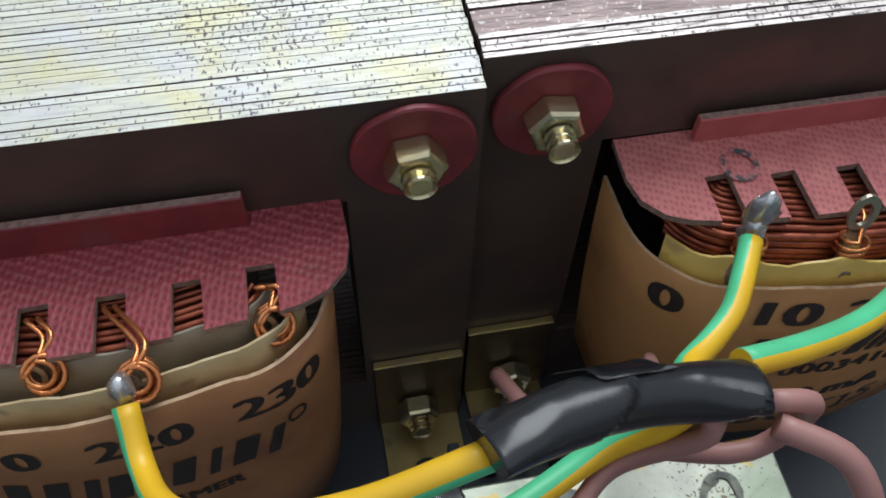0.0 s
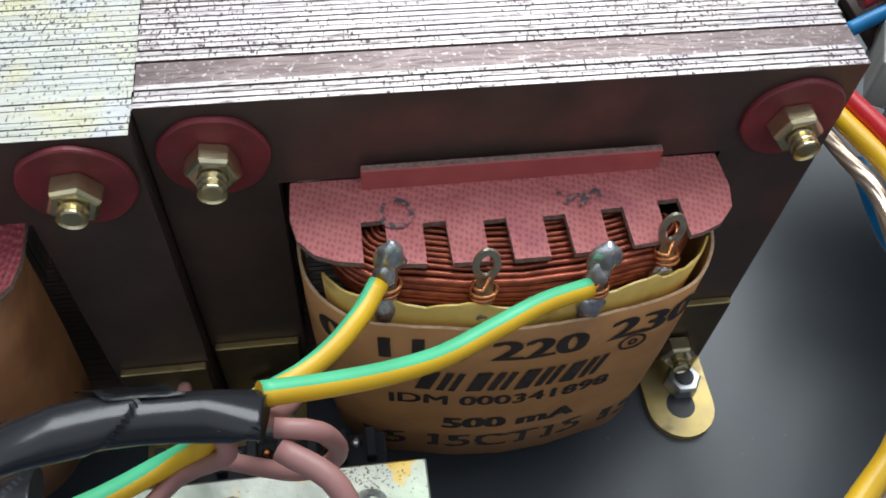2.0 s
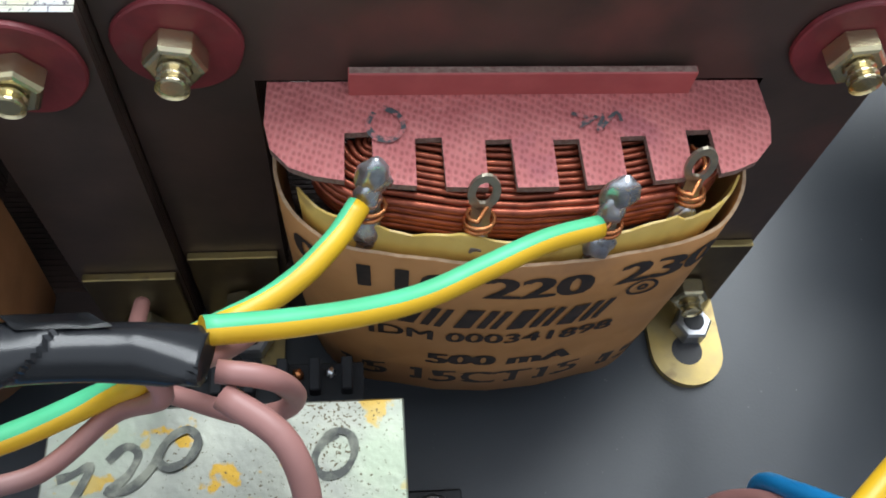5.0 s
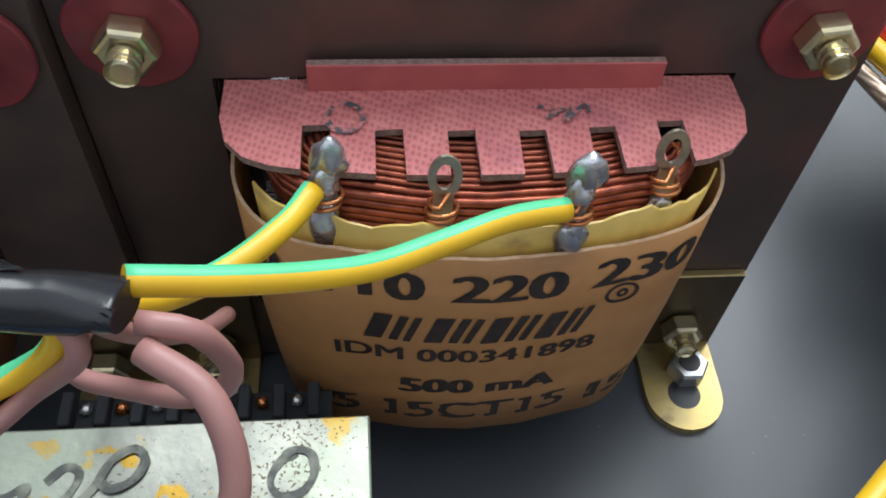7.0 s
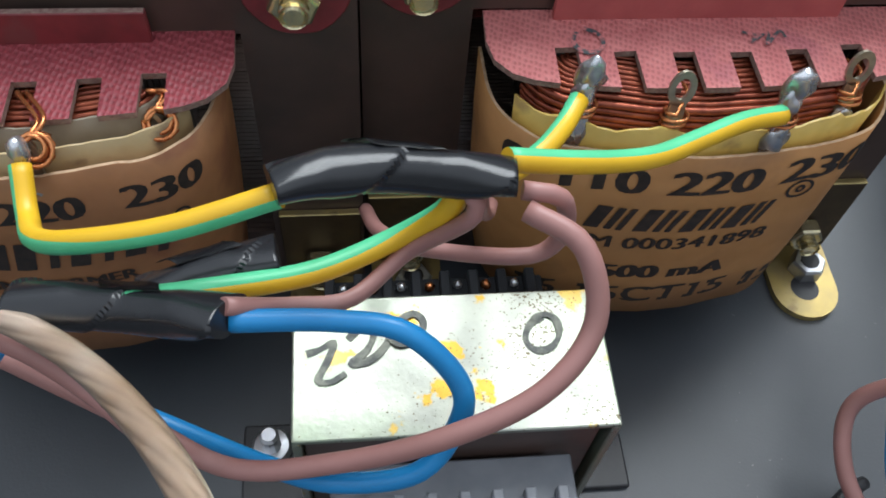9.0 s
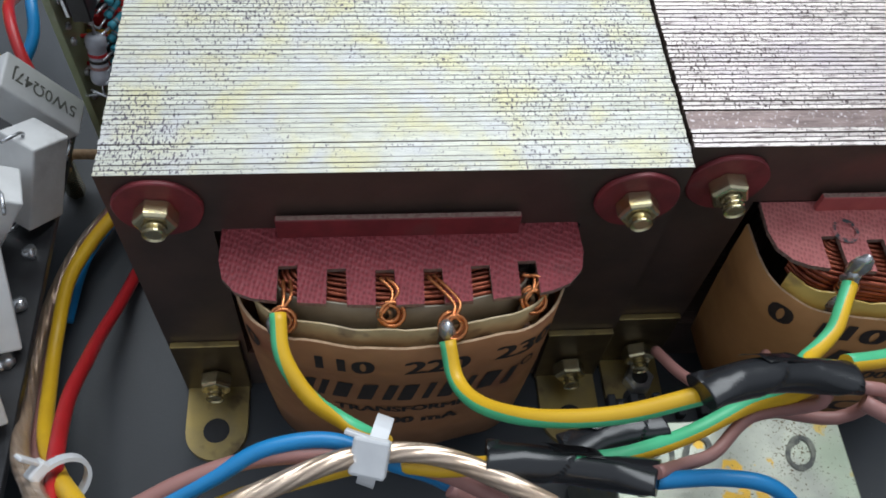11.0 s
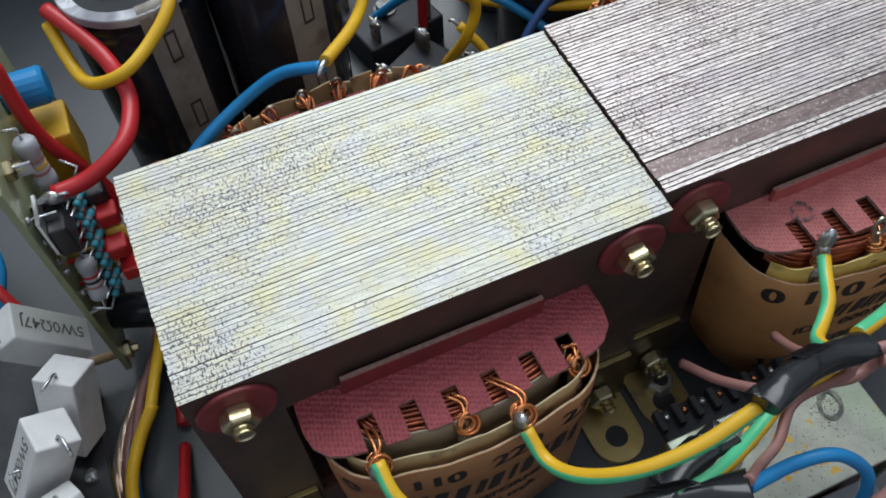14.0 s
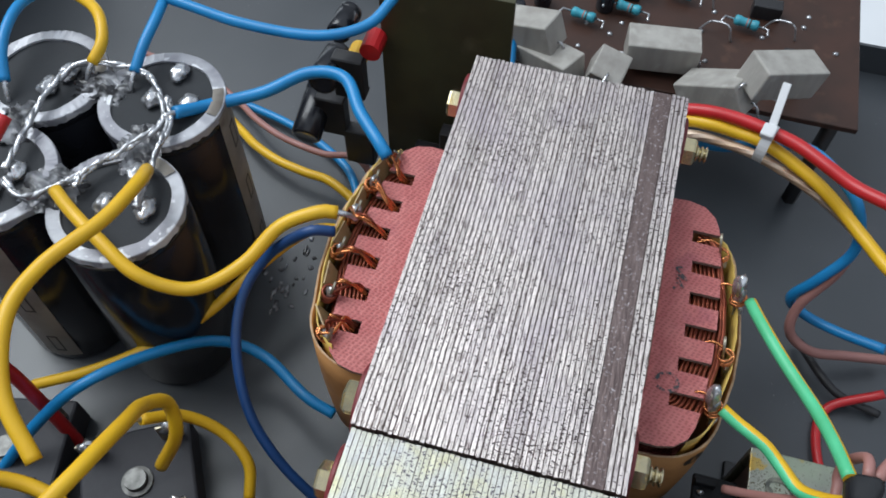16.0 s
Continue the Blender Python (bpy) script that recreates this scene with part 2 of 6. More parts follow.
PCB_BROWN = mat("brown_board", (0.052, 0.021, 0.013), (0.038, 0.017, 0.011), 0.45, 0, 90, stain_or_glint=(0.085, 0.04, 0.024), stain_scale=120)
BLACK_PLASTIC = mat("black_plastic", (0.016, 0.016, 0.018), (0.026, 0.026, 0.028), 0.35, 0, 200, bump=0.1, bump_scale=900)
RES_BLUE = mat("blue_resistor_body", (0.05, 0.36, 0.46), (0.04, 0.28, 0.36), 0.35, 0, 300)
RES_GREY = mat("grey_resistor_body", (0.45, 0.46, 0.50), (0.38, 0.39, 0.43), 0.4, 0, 300)
YELLOW_BOX = mat("yellow_film_capacitor", (0.75, 0.45, 0.04), (0.68, 0.40, 0.03), 0.4, 0, 200)
GAP = mat("lacquer_between_laminations", (0.12, 0.10, 0.08), (0.07, 0.058, 0.05), 0.6, 0.2, 900)
WHITE_PAINT = mat("white_surface", (0.75, 0.77, 0.79), (0.70, 0.72, 0.74), 0.5, 0, 20)


def speckled(m, colour, scale, at, stretch=(1, 1, 1), broad_scale=45, weight=0.55):
    """Adds fine dark pitting, gathered in drifts, to a material."""
    nt = m.node_tree
    n, l = nt.nodes, nt.links
    p = n["Principled BSDF"]
    geo = n.new("ShaderNodeNewGeometry")
    mp = n.new("ShaderNodeMapping")
    mp.inputs["Scale"].default_value = stretch
    fine, broad = n.new("ShaderNodeTexNoise"), n.new("ShaderNodeTexNoise")
    fine.inputs["Scale"].default_value, broad.inputs["Scale"].default_value = scale, broad_scale
    fine.inputs["Detail"].default_value = 2
    add = n.new("ShaderNodeMath")
    add.operation = "MULTIPLY_ADD"
    add.inputs[1].default_value = weight
    ramp = n.new("ShaderNodeValToRGB")
    ramp.color_ramp.elements[0].position, ramp.color_ramp.elements[1].position = at, at + 0.06
    mx = n.new("ShaderNodeMixRGB")
    mx.inputs["Color2"].default_value = (*colour, 1)
    l.new(geo.outputs["Position"], mp.inputs["Vector"])
    l.new(mp.outputs[0], fine.inputs["Vector"])
    l.new(geo.outputs["Position"], broad.inputs["Vector"])
    l.new(broad.outputs["Fac"], add.inputs[0])
    l.new(fine.outputs["Fac"], add.inputs[2])
    l.new(add.outputs[0], ramp.inputs["Fac"])
    l.new(ramp.outputs["Color"], mx.inputs["Fac"])
    l.new(p.inputs["Base Color"].links[0].from_socket, mx.inputs["Color1"])
    l.new(mx.outputs["Color"], p.inputs["Base Color"])


def tinted(m, colour, scale, strength, seed):
    """Mixes soft broad patches of another tint into a material."""
    nt = m.node_tree
    n, l = nt.nodes, nt.links
    p = n["Principled BSDF"]
    geo = n.new("ShaderNodeNewGeometry")
    mp = n.new("ShaderNodeMapping")
    mp.inputs["Location"].default_value = (seed, seed * 2, 0)
    tex = n.new("ShaderNodeTexNoise")
    tex.inputs["Scale"].default_value = scale
    tex.inputs["Detail"].default_value = 7
    mr = n.new("ShaderNodeMapRange")
    mr.inputs["From Min"].default_value, mr.inputs["From Max"].default_value = 0.47, 0.66
    mr.inputs["To Max"].default_value = strength
    mx = n.new("ShaderNodeMixRGB")
    mx.inputs["Color2"].default_value = (*colour, 1)
    l.new(geo.outputs["Position"], mp.inputs["Vector"])
    l.new(mp.outputs[0], tex.inputs["Vector"])
    l.new(tex.outputs["Fac"], mr.inputs["Value"])
    l.new(mr.outputs["Result"], mx.inputs["Fac"])
    l.new(p.inputs["Base Color"].links[0].from_socket, mx.inputs["Color1"])
    l.new(mx.outputs["Color"], p.inputs["Base Color"])


tinted(STEEL_GOLD, (0.68, 0.62, 0.30), 150, 0.55, 1.3)
tinted(STEEL_GOLD, (0.58, 0.58, 0.68), 150, 0.4, 3.0)
tinted(STEEL_BROWN, (0.46, 0.40, 0.45), 60, 0.5, 5.0)
tinted(CAN_GALV, (0.33, 0.40, 0.28), 70, 0.6, 7.0)
tinted(PAPER, (0.40, 0.20, 0.085), 45, 0.5, 2.0)
speckled(CAN_GALV, (0.10, 0.08, 0.05), 2200, 0.90, (1, 1, 1), 60, 0.5)
speckled(CHASSIS, (0.16, 0.165, 0.17), 900, 0.90, (1, 1, 1), 40, 0.3)
speckled(STEEL_GOLD, (0.13, 0.115, 0.14), 2600, 0.778, (1, 0.45, 1), 40, 0.35)
speckled(STEEL_BROWN, (0.085, 0.065, 0.068), 2800, 0.716, (1, 0.45, 1), 60, 0.25)


def to_mesh(name, bm, mats, smooth=False):
    me = bpy.data.meshes.new(name)
    bmesh.ops.recalc_face_normals(bm, faces=bm.faces)
    for v in bm.verts:
        v.co *= CM
    bm.to_mesh(me)
    bm.free()
    for m in (mats if isinstance(mats, (list, tuple)) else (mats,)):
        me.materials.append(m)
    if smooth:
        for p in me.polygons:
            p.use_smooth = True
    return me


def part(name, bm, mats, parent=None, label="", smooth=False, at=None):
    ob = new(name, to_mesh(name, bm, mats, smooth) if isinstance(bm, bmesh.types.BMesh) else bm)
    if parent is not None:
        ob.parent = parent
    if at is not None:
        ob.matrix_basis = at
    if label:
        ob["label"] = label
    return ob


def thing(name, x, y, z, label, category, group="", turn=0.0, kind=""):
    ob = new(name)
    ob.empty_display_size = 0.01
    ob.matrix_basis = pose(x * CM, y * CM, z * CM, 0, 0, turn)
    return tagged(ob, label, category, group, kind)


def at_cm(x, y, z, rx=0, ry=0, rz=0):
    return pose(x * CM, y * CM, z * CM, rx, ry, rz)


def box(bm, x0, x1, y0, y1, z0, z1, bevel=0.0, seg=1, mi=0, m=None):
    r = bmesh.ops.create_cube(bm, size=1)
    vs = r["verts"]
    for v in vs:
        v.co = Vector((x0 + (v.co.x + 0.5) * (x1 - x0), y0 + (v.co.y + 0.5) * (y1 - y0), z0 + (v.co.z + 0.5) * (z1 - z0)))
    fs = list({f for v in vs for f in v.link_faces})
    if bevel:
        es = list({e for v in vs for e in v.link_edges})
        b = bmesh.ops.bevel(bm, geom=es, offset=bevel, segments=seg, affect="EDGES", profile=0.5)
        fs = list({f for f in bm.faces if f.is_valid and (f in set(b["faces"]) or any(v in set(b["verts"]) for v in f.verts))})
    for f in fs:
        if f.is_valid:
            f.material_index = mi
    if m is not None:
        bmesh.ops.transform(bm, matrix=m, verts=list({v for f in fs if f.is_valid for v in f.verts}))
    return fs


def lathe(bm, prof, seg=24, m=None, mi=0):
    """prof: (r, z) from bottom to top; r 0 closes."""
    rings = []
    for r, z in prof:
        if r <= 1e-6:
            rings.append([bm.verts.new((0, 0, z))])
        else:
            rings.append([bm.verts.new((r * math.cos(2 * math.pi * k / seg), r * math.sin(2 * math.pi * k / seg), z)) for k in range(seg)])
    for a, b in zip(rings, rings[1:]):
        for k in range(seg):
            q = [a[k % len(a)], a[(k + 1) % len(a)], b[(k + 1) % len(b)], b[k % len(b)]]
            q = list(dict.fromkeys(q))
            if len(q) > 2:
                bm.faces.new(q).material_index = mi
    if m is not None:
        bmesh.ops.transform(bm, matrix=m, verts=[v for r in rings for v in r])


def prism(bm, pts, z0, z1, mi=0, side=None):
    """An upright prism on a flat outline."""
    lo, hi = [bm.verts.new((x, y, z0)) for x, y in pts], [bm.verts.new((x, y, z1)) for x, y in pts]
    bm.faces.new(hi).material_index = mi
    bm.faces.new(lo[::-1]).material_index = mi
    for k in range(len(pts)):
        j = (k + 1) % len(pts)
        bm.faces.new((lo[k], lo[j], hi[j], hi[k])).material_index = mi if side is None else side


def spline(pts, step=0.12):
    """Catmull-Rom through points."""
    P = [Vector(p) for p in pts]
    if len(P) == 2:
        return P
    P = [P[0] * 2 - P[1]] + P + [P[-1] * 2 - P[-2]]
    out = []
    for a, b, c, d in zip(P, P[1:], P[2:], P[3:]):
        n = max(2, int((c - b).length / step))
        for k in range(n):
            t = k / n
            out.append(0.5 * ((2 * b) + (c - a) * t + (2 * a - 5 * b + 4 * c - d) * t * t + (3 * b - a - 3 * c + d) * t ** 3))
    out.append(P[-2])
    return out


def tube(bm, pts, r, seg=12, stripe=None, mi=0, caps=True):
    """Sweeps a round section. stripe: a direction, or one at each end; the half that faces it takes material 1. r may be a function of 0..1."""
    n = len(pts)
    rings = []
    prev = None
    for k, p in enumerate(pts):
        t = (pts[min(k + 1, n - 1)] - pts[max(k - 1, 0)]).normalized()
        if stripe is not None:
            w = k / max(1, n - 1)
            ref = Vector(stripe[0]).lerp(Vector(stripe[1]), w) if isinstance(stripe[0], (tuple, list)) else Vector(stripe)
        else:
            ref = prev if prev is not None else (Vector((0, 0, 1)) if abs(t.z) < 0.9 else Vector((1, 0, 0)))
        a = ref - t * ref.dot(t)
        if a.length < 1e-4:
            a = t.orthogonal()
        a.normalize()
        prev = a
        b = t.cross(a)
        rad = r(k / max(1, n - 1)) if callable(r) else r
        rings.append([bm.verts.new(p + rad * (math.cos(2 * math.pi * (j - 0.5) / seg) * a + math.sin(2 * math.pi * (j - 0.5) / seg) * b)) for j in range(seg)])
    for a, b in zip(rings, rings[1:]):
        for j in range(seg):
            f = bm.faces.new((a[j], a[(j + 1) % seg], b[(j + 1) % seg], b[j]))
            c = math.cos(2 * math.pi * j / seg)
            f.material_index = (1 if c > 0.05 else 0) if stripe is not None else mi
            f.smooth = True
    if caps:
        bm.faces.new(rings[0][::-1]).material_index = mi
        bm.faces.new(rings[-1]).material_index = mi


def blob(bm, c, rx, ry, rz, jitter=0.06, mi=0, seed=1, sub=2):
    r = bmesh.ops.create_icosphere(bm, subdivisions=sub, radius=1)
    for v in r["verts"]:
        k = 1 + jitter * noise.noise(v.co * 1.7 + Vector((seed * 3.1, seed, 0)))  * 2
        v.co = Vector((c[0] + v.co.x * rx * k, c[1] + v.co.y * ry * k, c[2] + v.co.z * rz * k))
        for f in v.link_faces:
            f.smooth, f.material_index = True, mi


def wire(name, pts, mats, r, label, category="wire", stripe=None, group="", step=0.12, seg=12, bare=""):
    o = Vector(pts[0])
    bm = bmesh.new()
    path = [p - o for p in spline(pts, step)]
    tube(bm, path, r, seg, stripe)
    for which, tip, before in (("s", path[0], path[1]), ("e", path[-1], path[-2])):
        if which in bare:
            d = (tip - before).normalized()
            tube(bm, spline([tip - d * 0.1, tip + d * 0.15, tip + d * 0.32 + Vector((0, 0, -0.08)), tip + d * 0.42 + Vector((0, 0, -0.2))], 0.05), lambda f: r * (0.52 - 0.16 * f), 8, mi=len(mats))
    ob = part(name, bm, list(mats) + [SOLDER] if bare else mats)
    ob.location = o * CM
    return tagged(ob, label, category, group)


def letters(text, size, shear=0.0, bold=0.0, extrude=0.0):
    """Triangles of built-in lettering in a flat plane, centred on x, in cm."""
    cu = bpy.data.curves.new("lettering", "FONT")
    cu.body, cu.size, cu.align_x, cu.shear, cu.resolution_u, cu.offset = text, size, "CENTER", shear, 3, bold
    ob = bpy.data.objects.new("lettering", cu)
    me = bpy.data.meshes.new_from_object(ob)
    bm = bmesh.new()
    bm.from_mesh(me)
    bpy.data.objects.remove(ob)
    bpy.data.curves.remove(cu)
    bpy.data.meshes.remove(me)
    bmesh.ops.triangulate(bm, faces=bm.faces)
    return bm


def stroke(bm, pts, w, z, step=0.05):
    """A flat pen stroke of uneven width through points of a plane."""
    line = spline([Vector((x, y, z)) for x, y in pts], step)
    prev = None
    for k, p in enumerate(line):
        t = (line[min(k + 1, len(line) - 1)] - line[max(k - 1, 0)]).normalized()
        p = p + Vector((0, 0, 0.0007 * k))
        u = Vector((-t.y, t.x, 0)) * w / 2 * (1 + 0.35 * noise.noise(p * 5))
        cur = (bm.verts.new(p + u), bm.verts.new(p - u))
        if prev:
            bm.faces.new((prev[0], prev[1], cur[1], cur[0]))
        prev = cur

# ======== setting ========
bm = bmesh.new()
box(bm, -45, 20.5, -30, 34, -0.12, 0.0)
tagged(part("floor", bm, CHASSIS), "black painted sheet metal amplifier chassis floor, dusty", "chassis floor", kind="structure")

# ======== transformers ========
W, H = 9.6, 8.0
LINER = mat("grey_liner", (0.36, 0.30, 0.22), (0.24, 0.19, 0.13), 0.5, 0, 120)
FILM_OLD = mat("browned_insulating_film", (0.50, 0.37, 0.19), (0.38, 0.26, 0.12), 0.4, 0, 150, stain_or_glint=(0.16, 0.10, 0.06), stain_scale=140, stain_at=0.56, bump=0.2, bump_scale=300)
GOLD_EDGES = [STEEL_GOLD]
BROWN_EDGES = [STEEL_BROWN] * 4 + [STEEL_BROWN_FLAT] * 4 + [STEEL_BROWN] * 42


def profile():
    """Outline of the wrapped coil in front of the core, from one side to the other; the core's front is y 0."""
    pts = [(1.68, 0.0), (1.70, -0.7)]
    for k in range(1, 10):
        a = math.pi / 2 * k / 10
        pts.append((1.70 + 1.35 * (1 - math.cos(a)), -0.7 - 1.36 * math.sin(a)))
    pts += [(3.05, -2.07), (3.9, -2.24), (4.8, -2.30), (5.7, -2.24), (6.55, -2.07)]
    for k in range(9, 0, -1):
        a = math.pi / 2 * k / 10
        pts.append((7.90 - 1.35 * (1 - math.cos(a)), -0.7 - 1.36 * math.sin(a)))
    pts += [(7.90, -0.7), (7.92, 0.0)]
    return [Vector((x, y)) for x, y in pts]


PROF = profile()
ARC = [0.0]
for a, b in zip(PROF, PROF[1:]):
    ARC.append(ARC[-1] + (b - a).length)
MIDARC = ARC[-1] / 2


def on_wrap(u):
    """Point and outward normal at the arc length u from the middle of the wrap."""
    s = min(max(u + MIDARC, 0.001), ARC[-1] - 0.001)
    k = max(i for i in range(len(ARC) - 1) if ARC[i] <= s)
    w = (s - ARC[k]) / (ARC[k + 1] - ARC[k])
    p = PROF[k].lerp(PROF[k + 1], w)
    d = (PROF[k + 1] - PROF[k]).normalized()
    e = (PROF[min(k + 2, len(PROF) - 1)] - PROF[min(k + 1, len(PROF) - 2)]).normalized()
    d = d.lerp(e, w).normalized()
    return p, Vector((d.y, -d.x))


def inset(off):
    out = []
    n = 64
    for k in range(n + 1):
        p, q = on_wrap((k / n - 0.5) * ARC[-1] * 0.998)
        out.append(p - q * off)
    return out


def sheet(bm, line, z0, z1, thick, wob=0.0, seed=0, top_mi=0, bow=0.0):
    """An upright bent sheet on a line with thickness; the upper edge may be uneven."""
    rows = []
    n = len(line)
    zs = [0, 0.25, 0.5, 0.75, 1]
    for k, p in enumerate(line):
        d = (line[min(k + 1, n - 1)] - line[max(k - 1, 0)]).normalized()
        q = Vector((d.y, -d.x))
        top = z1 + wob * (noise.noise(Vector((k * 0.22, seed, 0))) + 0.5 * noise.noise(Vector((k * 0.7, seed, 3))))
        col = []
        for s in zs:
            z = z0 + (top - z0) * s
            o = p + q * bow * math.sin(math.pi * s)
            col.append((bm.verts.new((o.x, o.y, z)), bm.verts.new((o.x - q.x * thick, o.y - q.y * thick, z))))
        rows.append(col)
    for a, b in zip(rows, rows[1:]):
        for k in range(len(zs) - 1):
            for side in (0, 1):
                f = bm.faces.new((a[k][side], b[k][side], b[k + 1][side], a[k + 1][side]))
                f.smooth = True
        bm.faces.new((a[-1][0], b[-1][0], b[-1][1], a[-1][1])).material_index = top_mi
        bm.faces.new((a[0][0], b[0][0], b[0][1], a[0][1]))


def flange_outline(slots, depth=0.66):
    """Half of a bobbin flange in front of the core, with its slots."""
    pts = [(1.74, 0.0), (1.72, -0.62), (1.80, -0.98), (2.02, -1.24), (2.30, -1.36)]

    def front(x):
        return -1.56 + 0.18 * ((x - 4.8) / 2.5) ** 2

    for s in slots:
        pts += [(s, front(s)), (s + 0.01, front(s) + depth), (s + 0.33, front(s) + depth + 0.01), (s + 0.34, front(s + 0.34))]
    pts += [(7.34, -1.36), (7.62, -1.24), (7.86, -0.98), (7.94, -0.62), (7.92, 0.0)]
    return pts


NUT = bmesh.new()
lathe(NUT, [(0.185, 0), (0.355, 0.0), (0.355, 0.25), (0.33, 0.30), (0.29, 0.32), (0.21, 0.32), (0.185, 0.29)], 6)
NUT_ME = to_mesh("nut", NUT, ZINC)


def stub_mesh(length):
    bm = bmesh.new()
    prof = [(0.0, -0.3), (0.17, -0.3)]
    z = 0.0
    while z < length:
        prof += [(0.125, z), (0.135, z + 0.02), (0.190, z + 0.05), (0.190, z + 0.075)]
        z += 0.105
    prof += [(0.165, length), (0.13, length + 0.03), (0.0, length + 0.03)]
    lathe(bm, prof, 18)
    return to_mesh("bolt", bm, ZINC)


def washer_mesh():
    bm = bmesh.new()
    prof = [(0.19, 0), (0.71, 0.0), (0.73, 0.03), (0.725, 0.085), (0.70, 0.105), (0.19, 0.10)]
    lathe(bm, prof, 40)
    for v in bm.verts:
        a = math.atan2(v.co.y, v.co.x)
        v.co.xy *= 1 + 0.015 * math.sin(3 * a + 1) + 0.01 * math.sin(7 * a)
    return to_mesh("washer", bm, FIBRE_PLAIN)


WASHER_ME = washer_mesh()


def bolt(parent, x, z, y, stub, turn, washer=True, back=False):
    """A bolt through the core: threaded end, nut and red fibre washer, pointing to the front."""
    rot = 90 if not back else -90
    b = part("bolt", stub_mesh(stub), None, parent, at=at_cm(x, y, z, rot, 0, 0))
    part("nut", NUT_ME, None, b, at=at_cm(0, 0, 0.12 if washer else 0.06, 0, 0, turn))
    if washer:
        part("washer", WASHER_ME, None, b, "red fibre washer", at=at_cm(0.02, 0, 0.005, 0, 0, turn * 3))
    return b


def bracket(parent, x0, x1, y, top, front=True, name="mounting_bracket"):
    """A gold L bracket: an upright strip on the core's leg, its sides darkened in colour for shade, and a rounded foot
    with a hole on the floor.
    """
    bm = bmesh.new()
    s = -1 if front else 1
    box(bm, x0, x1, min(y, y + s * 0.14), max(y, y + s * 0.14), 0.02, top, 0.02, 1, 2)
    # upward faces go gold; the upright ones keep the shade-dark colour
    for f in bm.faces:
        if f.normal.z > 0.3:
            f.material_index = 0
    xm, r = (x0 + x1) / 2, 0.68
    yf = y + s * 1.18
    pts = [(xm - r, y + s * 0.1), (xm + r, y + s * 0.1)]
    for k in range(13):
        a = math.pi * k / 12
        pts.append((xm + r * math.cos(a), yf + s * r * math.sin(a)))
    hole = [(xm + 0.24 * math.cos(2 * math.pi * k / 16), yf + 0.24 * math.sin(2 * math.pi * k / 16)) for k in range(16)]
    prism(bm, pts, 0.005, 0.15)
    lathe(bm, [(0.0, 0.152), (0.29, 0.154)], 20, Matrix.Translation((xm, yf, 0)), 1)
    return part(name, bm, [BRASS_FOOT, BLACK_PLASTIC, BRACKET_SHADE], parent, "gold passivated steel foot"), xm, yf


def ring_lug(bm, base, top, width=0.28, hole=True, thick=0.05):
    """A flat solder tag standing from base to top, with an eyelet."""
    b, t = Vector(base), Vector(top)
    d = (t - b).normalized()
    side = Vector((1, 0, 0))
    side = (side - d * side.dot(d)).normalized()
    nrm = side.cross(d)
    L = (t - b).length
    n, h = 20, width / 2
    outer, inner = [], []
    for k in range(n):
        a = 2 * math.pi * k / n
        stretch_v = 1.45
        outer.append(t + side * math.cos(a) * h + d * math.sin(a) * h * stretch_v)
        inner.append(t + side * math.cos(a) * h * 0.52 + d * math.sin(a) * h * 0.52 * 1.7)
    vo = [[bm.verts.new(p + nrm * s * thick / 2) for p in outer] for s in (1, -1)]
    vi = [[bm.verts.new(p + nrm * s * thick / 2) for p in inner] for s in (1, -1)]
    for k in range(n):
        j = (k + 1) % n
        bm.faces.new((vo[0][k], vo[0][j], vi[0][j], vi[0][k]))
        bm.faces.new((vo[1][k], vi[1][k], vi[1][j], vo[1][j]))
        bm.faces.new((vo[0][k], vo[1][k], vo[1][j], vo[0][j]))
        bm.faces.new((vi[0][k], vi[0][j], vi[1][j], vi[1][k]))
    # stem
    w0, w1 = 0.15, 0.11
    e = t - d * h * 1.2
    vs = [bm.verts.new(p + side * sx + nrm * sn) for p, w in ((b, w0), (e, w1)) for sx, sn in ((-w, -thick / 2), (w, -thick / 2), (w, thick / 2), (-w, thick / 2))]
    for k in range(4):
        j = (k + 1) % 4
        bm.faces.new((vs[k], vs[j], vs[4 + j], vs[4 + k]))


def copper_loops(bm, c, axis, r, turns, wire_r=0.028, tail=None, seed=0):
    """A few turns of thin wire round a tag, and a tail that runs to the winding."""
    ax = Vector(axis).normalized()
    u = ax.orthogonal().normalized()
    v = ax.cross(u)
    pts = []
    n = int(14 * turns)
    for k in range(n + 1):
        a = 2 * math.pi * k / 14
        rr = r * (1 + 0.10 * math.sin(a * 0.7 + seed))
        pts.append(Vector(c) + ax * (k / n - 0.5) * wire_r * 3.2 * turns + rr * (math.cos(a) * u + math.sin(a) * v))
    if tail:
        pts += spline([pts[-1]] + [Vector(t) for t in tail], 0.06)[1:]
    tube(bm, pts, wire_r, 8)


def bend_text(bm, u0, z0, k=1.0):
    """Lays flat lettering on the paper wrap."""
    bmesh.ops.subdivide_edges(bm, edges=[e for e in bm.edges if e.calc_length() > 0.12], cuts=2)
    bmesh.ops.triangulate(bm, faces=bm.faces)
    for v in bm.verts:
        p, q = on_wrap(u0 + v.co.x * k)
        z = z0 + v.co.y
        s = (z - 2.0) / 3.8
        o = p + q * (0.014 + v.co.z + 0.05 * math.sin(math.pi * min(max(s, 0), 1)))
        v.co = Vector((o.x, o.y, z))


